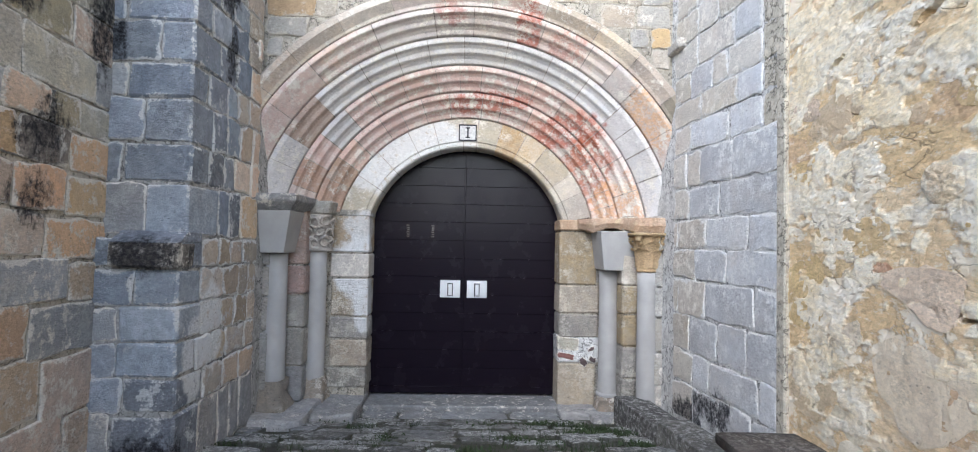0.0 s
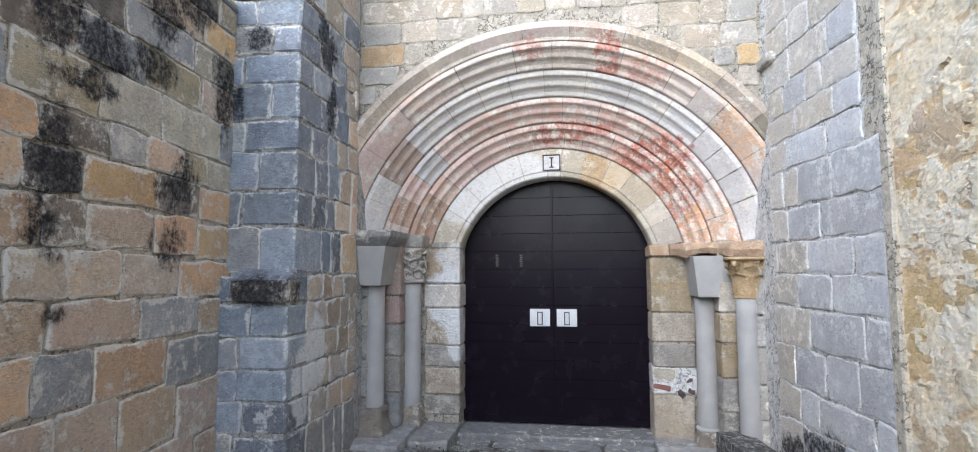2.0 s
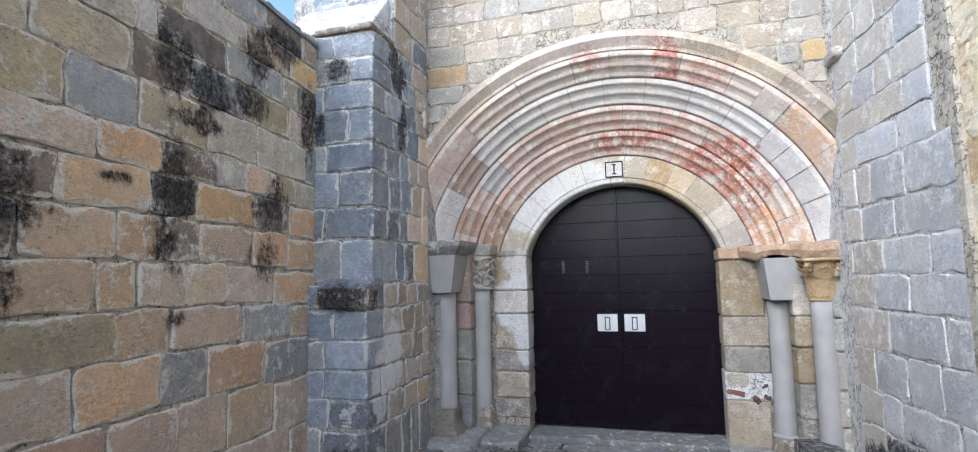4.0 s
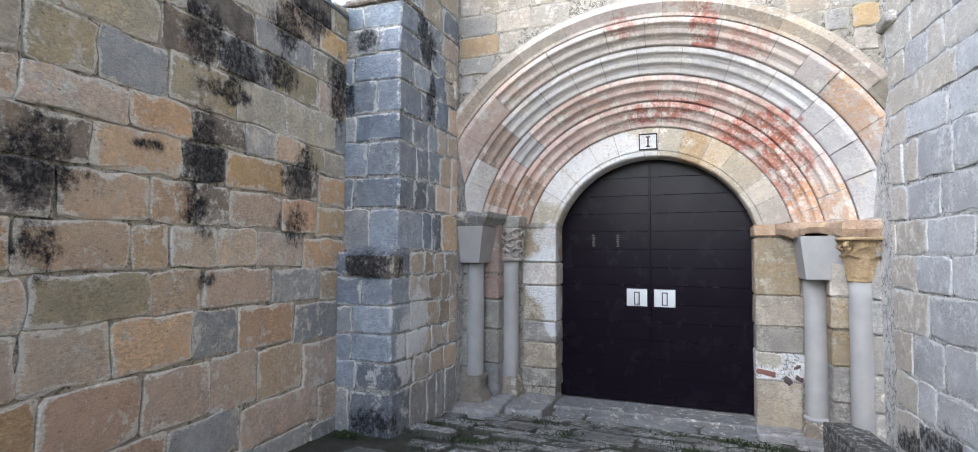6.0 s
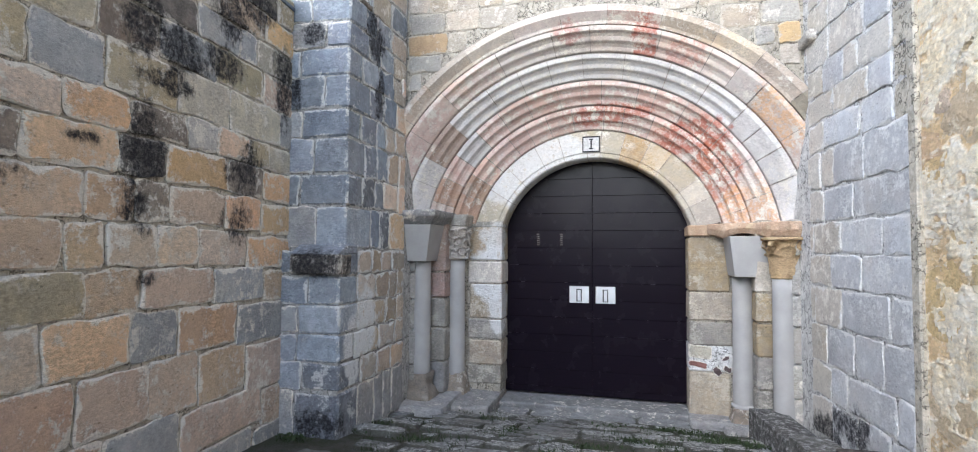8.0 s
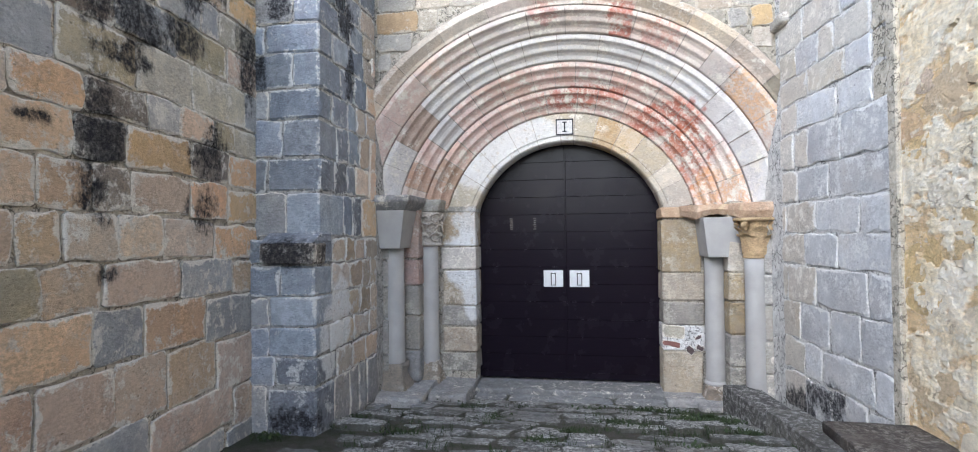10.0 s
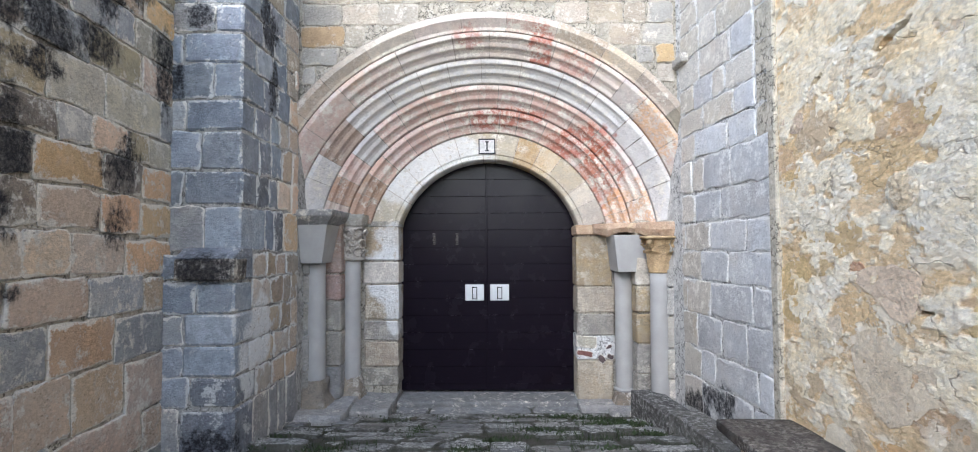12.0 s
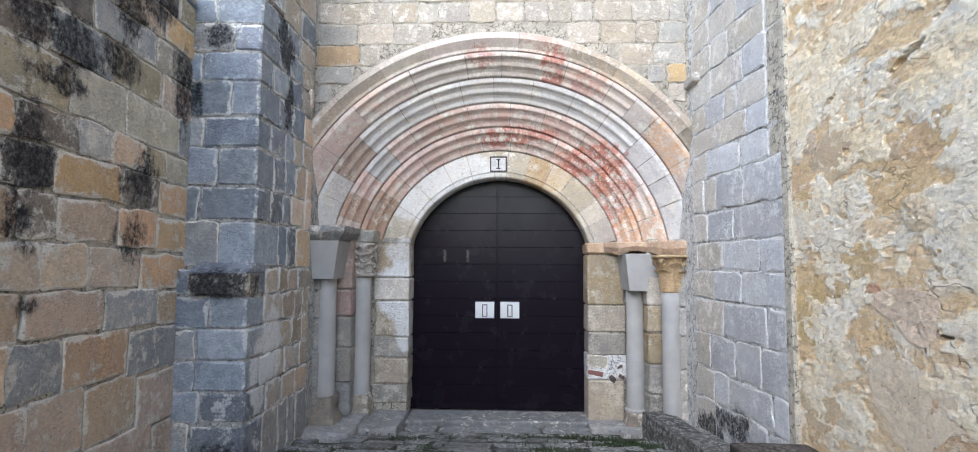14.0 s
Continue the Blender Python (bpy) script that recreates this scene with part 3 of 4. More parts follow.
def crevice(u, z):
    """Deep holes under loose stones."""
    d = 0.0
    for cu, cz, w, h, tilt in ((1.03, 2.70, 0.13, 0.020, -0.35), (1.30, 2.86, 0.10, 0.014, -0.4), (1.12, 1.38, 0.12, 0.012, 0.2), (0.42, 2.66, 0.09, 0.012, -0.4), (0.55, 2.35, 0.07, 0.012, -0.3), (1.75, 2.2, 0.12, 0.014, 0.1)):
        a, b = u - cu, z - cz + tilt * (u - cu) + 0.02 * noise.noise((u * 16, z * 4, 2))
        q = (a / w) ** 2 + (b / h) ** 2
        d += 0.07 * max(0.0, 1 - q)
    return d


def rubble_depth(u, z):
    return 0.012 * noise.noise((u * 1.6, z * 1.6, 3)) + 0.005 * noise.noise((u * 6, z * 6, 8)) + 0.004 * noise.noise((u * 15, z * 15, 1)) + 0.004 * noise.noise((u * 38, z * 38, 4)) + crevice(u, z)


bm = bmesh.new()
layer = bm.verts.layers.float.new("layer")
nu, nz = 250, 290
us = [-0.05 + 3.4 * i / nu for i in range(nu + 1)] + [6.5]
zs = [0.05 + 4.2 * i / nz for i in range(nz + 1)] + [7.2]
grid = []
for z in zs:
    row = []
    for u in us:
        k = rubble_layer(u, z)
        v = bm.verts.new((u, rubble_depth(u, z) - 0.006 * k, z))
        v[layer] = k
        row.append(v)
    grid.append(row)
for r0, r1 in zip(grid, grid[1:]):
    for i in range(len(us) - 1):
        bm.faces.new((r0[i], r0[i + 1], r1[i + 1], r1[i]))
rim = bmesh.ops.extrude_edge_only(bm, edges=[e for e in bm.edges if e.is_boundary])["geom"]
for v in rim:
    if isinstance(v, bmesh.types.BMVert):
        v.co.y = 0.8
bm.transform(RUB)
wall_rubble = tagged(obj("wall_rubble", bm, MAT["plaster"]), "rough rubble wall with crumbling cream lime plaster", "wall", kind="structure")
bm = box(0.0, 0.085, -0.012, 0.1, 0.2, 7.0, 0.008, 0.004)
bm.transform(pose(2.005, -2.575, 0, 0, 0, -86))
part("plaster_strip", bm, MAT["strip"], wall_rubble, "smooth cream plaster strip at the joint")

# ---- portal ----


def ring(profile, a0, a1, segs, bm=None):
    """Sweeps a closed profile of (radius, y) about the arch's centre, between two angles in radians."""
    bm = bm or bmesh.new()
    loops = []
    for s in range(segs + 1):
        a = a0 + (a1 - a0) * s / segs
        loops.append([bm.verts.new((CX + r * math.cos(a), y, CZ + r * math.sin(a))) for r, y in profile])
    n = len(profile)
    for l0, l1 in zip(loops, loops[1:]):
        for i in range(n):
            bm.faces.new((l0[i], l0[(i + 1) % n], l1[(i + 1) % n], l1[i]))
    bm.faces.new(loops[0])
    bm.faces.new(loops[-1])
    return bm


def order_profile(r0, r1, yb, yf, back, deep=0.085):
    """One archivolt: a quirk, two hollows parted by a ridge on the slanted soffit, then a flat fascia."""
    w, d = r1 - r0, yb - yf
    pts = [(r0, back), (r0, yb - 0.10 * d)]
    for k, (f0, f1) in enumerate(((0.04, 0.40), (0.44, 0.80))):
        for s in range(4):
            t = s / 3
            f = f0 + (f1 - f0) * t
            hollow = deep * math.sin(math.pi * t)
            pts.append((r0 + w * (f * 0.92 + hollow * 0.55), yb - d * (0.12 + 0.86 * f / 0.80 - hollow * 0.9)))
    pts += [(r0 + w * 0.80, yf), (r1 - 0.008, yf), (r1 - 0.004, back)]
    return pts


def archivolt(name, label, profile, spans, kinds, a0, a1, lift=0.006, worn=None, ends_worn=(0, 0)):
    """An order of the arch: a mortar core and voussoirs of uneven width."""
    cy = sum(y for _, y in profile) / len(profile)
    inner = [(r + (0.006 if i < len(profile) - 2 else -0.004), y + lift if y < 0.0 else y) for i, (r, y) in enumerate(profile)]
    ob = tagged(obj(name, ring(inner, a0, a1, 48), ARCH["joint"]), label, "arch", "archivolts of the portal")
    total = sum(spans)
    a = a1
    for i, (w, kind) in enumerate(zip(spans, kinds)):
        shape = worn if i < ends_worn[0] or i >= len(spans) - ends_worn[1] else profile
        b = a - (a1 - a0) * w / total
        g = 0.0036 / profile[0][0] * rng.uniform(0.6, 1.6)
        d = rng.uniform(-0.006, 0.006)
        part("voussoir", ring([(r + d * 0.4, y + d) for r, y in shape], a - g, b + g, max(2, int(round((a - b) / 0.07)))), ARCH[kind], ob)
        a = b
    return ob


def ends(r, z_left, z_right, limit=0.0):
    return math.asin((z_right - CZ) / r), math.pi - math.asin((z_left - CZ) / r)


def spans(n, spread=0.35):
    return [1 + rng.uniform(-spread, spread) for _ in range(n)]


ZL, ZR = 1.96, 1.90
a0, a1 = ends(1.18, ZL - 0.05, ZR)
archivolt("arch_ring", "plain cream inner arch ring with whitewash and ochre stones", [(1.050, -0.04), (1.050, -0.268), (1.064, -0.289), (1.106, -0.291), (1.114, -0.302), (1.348, -0.302), (1.35, -0.04)],
          [1.3, 1.0, 1.2, 0.9, 1.0, 0.55, 0.8, 0.9, 0.8, 1.2, 0.7, 0.9], ["cream", "cream", "cream", "cream", "cream", "cream", "cream", "ochre", "ochre", "cream", "cream", "cream"], a0, a1)
R = [1.354, 1.579, 1.789, 1.998, 2.195]
Y = [-0.30, -0.50, -0.70, -0.90, FACE_Y]
LOOKS = [
    ("red", ["brown", "brown"] + ["red"] * 20, 17, "pink and red painted archivolt with double hollow moulding"),
    ("red", ["red", "brown", "red", "pale"] + ["red"] * 20, 17, "red washed archivolt with hollow mouldings"),
    ("pale", ["pale", "pale", "brown"] + ["pale"] * 22, 15, "whitewashed archivolt with hollow mouldings"),
    ("blush", ["blush"] * 3 + ["blush"] * 20, 13, "blush stone archivolt with red paint traces"),
]
for k, (kind, kinds, count, label) in enumerate(LOOKS):
    lo, hi = ends(R[k + 1] - 0.1, ZL, ZR)
    archivolt("archivolt", label, order_profile(R[k], R[k + 1], Y[k], Y[k + 1], 0.1), spans(count, 0.45), kinds[:count], lo, hi, 0.006, order_profile(R[k], R[k + 1], Y[k], Y[k + 1], 0.1, -0.015), [(0, 0), (0, 1), (2, 4), (3, 4)][k])
lo, hi = ends(2.3, 2.3, 2.3)
archivolt("hood_mould", "weathered beige chamfered hood mould over the arch", [(2.197, 0.0), (2.197, FACE_Y - 0.005), (2.225, FACE_Y - 0.015), (2.29, FACE_Y - 0.085), (2.345, FACE_Y - 0.085), (2.36, FACE_Y - 0.06), (2.39, -0.9), (2.38, 0.0)],
          spans(13, 0.25), ["hood"] * 5 + ["blush", "blush", "red"] + ["hood"] * 3 + ["hood_olive", "hood"], lo, hi, 0.008)

# jambs: cores with steps, stones set on them


def jamb(name, s, inner, outer, label):
    """Stepped jamb: s is -1 or 1, outer the side wall's place."""
    bm = box(*sorted((CX + s * inner + s * 0.016, CX + s * 1.58)), -0.282, 0.1, -0.2, 1.94)
    box(*sorted((CX + s * 1.56, outer)), -0.682, 0.1, -0.2, 1.94, bm=bm)
    return tagged(obj(name, bm, M_FACADE), label, "wall", kind="structure")


jamb_left = jamb("wall_jamb", -1, 1.003, -1.9, "stepped door jamb with flaking whitewash")
jamb_right = jamb("wall_jamb", 1, 0.982, 2.0, "stepped door jamb of golden stone with patched plaster")
for s, par, courses in ((-1, jamb_left, [(0.13, 0.35, "jamb_grey"), (0.35, 0.63, "jamb"), (0.63, 0.86, "jamb_grey"), (0.86, 1.26, "jamb"), (1.26, 1.52, "white"), (1.52, 1.92, "jamb")]),
                        (1, jamb_right, [(-0.04, 0.42, "jamb"), (0.68, 0.93, "jamb_grey"), (0.93, 1.23, "jamb"), (1.23, 1.79, "jamb")])):
    for z0, z1, kind in courses:
        g = 0.008
        x0, x1 = sorted((CX + s * (1.003 if s < 0 else 0.982), CX + s * (1.40 + rng.uniform(-0.05, 0.03))))
        part("stone", box(x0, x1, -0.30 + rng.uniform(-0.006, 0.004), 0.02, z0 + g, z1 - g, 0.012, 0.005), MAT[kind], par)
        x0, x1 = sorted((x0 if s < 0 else x1, CX + s * 1.55))
        if s < 0:
            x0, x1 = CX + s * 1.55, x0 - 0.01
        else:
            x0, x1 = x1 - (x1 - x0) + 0.01, CX + s * 1.55
        if x1 - x0 > 0.04:
            part("stone", box(x0, x1, -0.295, 0.02, z0 + g + 0.02, z1 - g - 0.02, 0.01, 0.004), MAT["jamb_grey"], par)
    edges = [0.1, 0.44, 0.80, 1.12, 1.40, 1.94] if s < 0 else [0.1, 0.36, 0.66, 0.98, 1.26, 1.60, 1.94]
    tones = ["plinth", "jamb_grey", "jamb_grey", "jamb_rose", "jamb_rose"] if s < 0 else ["jamb_grey", "jamb_grey", "jamb", "jamb", "ashlar_warm", "jamb"]
    for z0, z1, kind in zip(edges, edges[1:], tones):
        x0, x1 = sorted((CX + s * 1.535, CX + s * 1.74))
        part("stone", box(x0, x1, -0.70 + rng.uniform(-0.006, 0.004), -0.1, z0 + 0.006, z1 - 0.006, 0.014, 0.004), MAT[kind], par)
        x0, x1 = sorted((CX + s * 1.775, CX + s * 1.875))
        part("stone", box(x0, x1, -0.93 + rng.uniform(-0.01, 0.01), -0.3, z0 + 0.006, z1 - 0.006, 0.012, 0.004), MAT["jamb_grey" if s < 0 else "facade_grey"], par)
# patched plaster on the right jamb with brick chips
bm = box(CX + 0.978, CX + 1.45, -0.297, 0.0, 0.42, 0.685, 0.012, 0.006)
patch = part("plaster_patch", bm, MAT["limewash"], jamb_right, "white plaster patch")
for x, z, w, h, tilt, kind in ((1.08, 0.485, 0.13, 0.045, 12, "brick"), (1.27, 0.43, 0.055, 0.065, -35, "purple"), (1.36, 0.455, 0.06, 0.05, 25, "purple"), (1.10, 0.62, 0.17, 0.10, 5, "olive"), (1.35, 0.56, 0.05, 0.03, -30, "purple")):
    w, h = w * 1.35, h * 1.35
    bm = block(-w / 2, w / 2, -h / 2, h / 2, 0.010, 0.008, 0.004, 0.012)
    bm.transform(pose(x, -0.294, z, 0, tilt, 0))
    part("brick_chip", bm, MAT[kind], jamb_right)

# imposts
bm = box(CX + 0.972, 1.93, -0.33, 0.0, 1.79, 1.912, 0.014, 0.008)
impost = tagged(new("impost", None), "rust-stained broken stone impost over the capitals", "impost")
part("ledge", bm, MAT["impost"], impost)


def ragged_slab(x0, x1, y_of, z0_of, z1, n, back):
    """A broken moulding: front and lower edges vary along it."""
    bm = bmesh.new()
    loops = []
    for i in range(n + 1):
        x = x0 + (x1 - x0) * i / n
        y, z0 = y_of(x), z0_of(x)
        loops.append([bm.verts.new(p) for p in ((x, back, z0), (x, y + 0.05, z0), (x, y, z0 + (z1 - z0) * 0.5), (x, y + 0.008, z1 - 0.01), (x, y + 0.025, z1), (x, back, z1))])
    for a, b in zip(loops, loops[1:]):
        for k in range(6):
            bm.faces.new((a[k], a[(k + 1) % 6], b[(k + 1) % 6], b[k]))
    bm.faces.new(loops[0])
    bm.faces.new(loops[-1])
    return bm


part("broken_cornice", ragged_slab(1.18, 1.93, lambda x: float(np.interp(x, [1.18, 1.3, 1.42, 1.55, 1.62, 1.93], [-0.40, -0.62, -0.66, -0.70, -0.92, -1.02])) + 0.03 * noise.noise((x * 14, 0, 2)),
                                   lambda x: float(np.interp(x, [1.18, 1.28, 1.36, 1.48, 1.58, 1.66, 1.93], [1.83, 1.78, 1.80, 1.83, 1.80, 1.765, 1.765])) + 0.018 * noise.noise((x * 18, 5, 2)), 1.917, 26, -0.2), MAT["impost"], impost, "eroded orange cornice")
impost_l = tagged(new("impost", None), "smooth grey restored stone impost block", "impost")


def frustum(bottom, top, z0, z1, bevel=0.006):
    """A block whose plan (x0, x1, y0, y1) changes from bottom to top."""
    bm = bmesh.new()
    vs = []
    for (x0, x1, y0, y1), z in ((bottom, z0), (top, z1)):
        vs.append([bm.verts.new(p) for p in ((x0, y0, z), (x1, y0, z), (x1, y1, z), (x0, y1, z))])
    a, b = vs
    bm.faces.new(a)
    bm.faces.new(b)
    for i in range(4):
        bm.faces.new((a[i], a[(i + 1) % 4], b[(i + 1) % 4], b[i]))
    bmesh.ops.bevel(bm, geom=list(bm.edges), offset=bevel, segments=1, affect="EDGES")
    return bm


part("abacus", frustum((-1.84, -1.535, -1.10, -0.5), (-1.84, -1.465, -1.17, -0.5), 1.90, 1.985), MAT["plinth"], impost_l)
part("abacus_top", frustum((-1.84, -1.465, -1.17, -0.5), (-1.84, -1.46, -1.175, -0.5), 1.985, 2.045), MAT["plinth"], impost_l)
part("springer", frustum((-1.62, -1.33, -0.575, -0.05), (-1.62, -1.30, -0.60, -0.05), 1.90, 2.03, 0.012), MAT["facade_grey"], impost_l)
part("springer", frustum((-1.38, -0.972, -0.308, -0.02), (-1.38, -0.972, -0.308, -0.02), 1.90, 1.975, 0.012), MAT["jamb_grey"], impost_l)

# ---- columns ----


def lathe(profile, n=28, lump=0.0, seed=0):
    bm = bmesh.new()
    rings = []
    for r, z in profile:
        ring_ = []
        for i in range(n):
            a = 2 * math.pi * i / n
            k = 1 + lump * noise.noise((math.cos(a) * 1.5 + seed, math.sin(a) * 1.5, z * 7))
            ring_.append(bm.verts.new((r * k * math.cos(a), r * k * math.sin(a), z)))
        rings.append(ring_)
    for a, b in zip(rings, rings[1:]):
        for i in range(n):
            bm.faces.new((a[i], a[(i + 1) % n], b[(i + 1) % n], b[i]))
    bm.faces.new(rings[0])
    bm.faces.new(rings[-1])
    return bm


def rough_base(w, h, seed):
    """An eroded plinth under a column: a lumpy tapering block."""
    bm = bmesh.new()
    bmesh.ops.create_cube(bm, size=1)
    bmesh.ops.subdivide_edges(bm, edges=list(bm.edges), cuts=5, use_grid_fill=True)
    for v in bm.verts:
        t = v.co.z + 0.5
        k = w * (1.35 - 0.5 * t ** 0.7)
        p = Vector((v.co.x * k, v.co.y * k, t * h))
        rr = Vector((v.co.x, v.co.y, 0)).length
        p *= 1 - 0.22 * max(0, rr - 0.42)
        p += Vector((noise.noise((p.x * 9 + seed, p.y * 9, p.z * 9)), noise.noise((p.x * 9, p.y * 9 + seed, p.z * 9)), 0.6 * noise.noise((p.x * 9, p.y * 9, p.z * 9 + seed)))) * 0.035
        v.co = p
    return bm


def tube(bm, points, radii, n=6):
    rings = []
    for i, p in enumerate(points):
        d = (points[min(i + 1, len(points) - 1)] - points[max(i - 1, 0)]).normalized()
        s = d.cross(Vector((0.3, 0.2, 1))).normalized()
        t = d.cross(s)
        rings.append([bm.verts.new(p + (s * math.cos(2 * math.pi * k / n) + t * math.sin(2 * math.pi * k / n)) * radii[i]) for k in range(n)])
    for a, b in zip(rings, rings[1:]):
        for k in range(n):
            bm.faces.new((a[k], a[(k + 1) % n], b[(k + 1) % n], b[k]))
    bm.faces.new(rings[0])
    bm.faces.new(rings[-1])


def bell(z, h, r0, r1):
    """Radius of a capital's bell at height z."""
    t = max(0.0, min(1.0, z / h))
    return r0 + (r1 - r0) * (0.15 * t + 0.85 * t ** 2.2)


def foliage_capital(h, r0, r1):
    """Interlaced stems and curled leaves over a bell."""
    bm = lathe([(r0 * 0.95, 0), (r0 * 1.15, 0.012), (r0 * 1.15, 0.035), (r0 * 0.95, 0.045)] + [(bell(h * s / 8, h, r0, r1) * 0.9, h * s / 8) for s in range(2, 9)], 24)
    loc = random.Random(5)
    for row in range(3):
        for k in range(8):
            a = 2 * math.pi * (k + 0.5 * (row % 2)) / 8
            z = h * (0.24 + 0.28 * row)
            spin = 1 if (k + row) % 2 else -1
            pts, rad = [], []
            for s in range(12):
                t = s / 11
                q = spin * (t * 5.6 + 0.8)
                cr = 0.062 * (1 - 0.72 * t)
                aa = a + cr * math.cos(q) / r0
                zz = z + cr * math.sin(q) * 1.1 + loc.uniform(-0.003, 0.003)
                rr = bell(zz, h, r0, r1) * 0.92 + 0.014 + 0.02 * t
                pts.append(Vector((rr * math.cos(aa), rr * math.sin(aa), zz)))
                rad.append(0.017 * (1 - 0.4 * t))
            tube(bm, pts, rad)
    return bm


def leaf_capital(h, r0, r1):
    """Broad acanthus leaves with drooping tips and corner volutes under a square top."""
    bm = lathe([(r0 * 1.05, 0), (r0 * 1.12, 0.01), (r0 * 1.05, 0.03)] + [(bell(h * s / 8, h, r0, r1 * 0.9), h * s / 8) for s in range(1, 9)], 24, 0.10, 4)
    for k in range(8):
        a = 2 * math.pi * k / 8
        big = k % 2 == 0
        rows = []
        for s in range(8):
            t = s / 7
            z = h * (0.10 + (0.80 if big else 0.62) * t) - (0.05 * max(0, t - 0.75) / 0.25 if t > 0.75 else 0)
            out = bell(z, h, r0, r1) + 0.008 + 0.045 * t ** 4
            wid = 0.055 * (0.55 + 0.6 * math.sin(math.pi * min(1, t * 0.85 + 0.1)))
            row = []
            for j in range(5):
                f = (j - 2) / 2
                aa = a + f * wid / r0 * 0.9
                rr = out + 0.012 * (1 - abs(f)) + 0.006 * math.sin(s * 2.4) * abs(f)
                row.append(bm.verts.new((rr * math.cos(aa), rr * math.sin(aa), z + 0.010 * math.cos(f * 3))))
            rows.append(row)
        for p, q in zip(rows, rows[1:]):
            for j in range(4):
                bm.faces.new((p[j], p[j + 1], q[j + 1], q[j]))
    for k in range(4):
        a = math.pi / 4 + math.pi / 2 * k
        c = Vector((math.cos(a), math.sin(a), 0))
        pts, rad = [], []
        for s in range(12):
            q = s / 11 * 8.0
            cr = 0.045 * (1 - s / 14)
            pts.append(c * (r1 * 1.15 + cr * math.cos(q)) + Vector((0, 0, h * 0.78 + cr * math.sin(q))))
            rad.append(0.022 * (1 - s / 20))
        tube(bm, pts, rad)
    sq = r1 * 1.12
    box(-sq, sq, -sq, sq, h * 0.93, h, bm=bm)
    return bm


def column(x, y, z0, z1, r, kind, base, label, seed):
    ob = tagged(new("column", None), label, "column", "columns of the portal")
    ob.location = (x, y, 0)
    h = z1 - z0
    shaft = part("shaft", lathe([(r * 0.97, z0), (r * 1.02, z0 + 0.02)] + [(r * (1.02 - 0.04 * s / 8), z0 + 0.02 + (h - 0.03) * s / 8) for s in range(1, 9)], 32, 0.02, seed), MAT["smooth"], ob, "smooth pale grey shaft", True)
    zb, lo, w = base
    if kind == "ring":
        part("base_ring", lathe([(r * 1.0, z0 - 0.012), (r * 1.16, z0 - 0.006), (r * 1.2, z0 + 0.012), (r * 1.14, z0 + 0.026), (r * 1.0, z0 + 0.03)], 28, 0.03, seed), MAT["smooth"], ob)
    bm = rough_base(w, zb - lo, seed)
    bm.transform(Matrix.Translation((0, 0, lo)))
    part("base", bm, MAT["base"], ob, "eroded rough stone base", True)
    return ob


col_a = column(-1.728, -0.84, 0.34, 1.56, 0.098, "", (0.36, 0.06, 0.24), "pale smooth stone column on an eroded base, outer", 1)
col_b = column(-1.465, -0.45, 0.25, 1.55, 0.095, "", (0.30, 0.04, 0.22), "pale smooth stone column under a foliage capital", 5)
col_c = column(1.483, -0.45, 0.14, 1.42, 0.095, "ring", (0.145, -0.08, 0.22), "pale smooth stone column under a plain block", 9)
col_d = column(1.757, -0.84, 0.16, 1.42, 0.098, "", (0.18, -0.05, 0.22), "pale smooth stone column under a golden leaf capital", 13)
part("capital_block", frustum((-1.82, -1.61, -1.02, -0.6), (-1.83, -1.535, -1.10, -0.6), 1.52, 1.90, 0.004), MAT["smooth"], None, "smooth tapered restored capital")
blk = bpy.data.objects["capital_block"]
blk.parent = col_a
blk.matrix_parent_inverse = Matrix.Translation((1.728, 0.84, 0))
bm = foliage_capital(0.37, 0.118, 0.142)
bm.transform(Matrix.Translation((0, 0, 1.53)))
part("carved_capital", bm, MAT["carved_pale"], col_b, "carved interlaced foliage capital", True)
part("capital_block", frustum((1.375 - 1.483, 1.665 - 1.483, -0.24, 0.2), (1.33 - 1.483, 1.77 - 1.483, -0.27, 0.2), 1.405, 1.79, 0.004), MAT["smooth"], col_c, "smooth grey restored capital")
bm = leaf_capital(0.37, 0.098, 0.145)
bm.transform(Matrix.Translation((0, 0, 1.405)))
part("leaf_capital", bm, MAT["carved"], col_d, "golden weathered leaf capital with volutes", True)

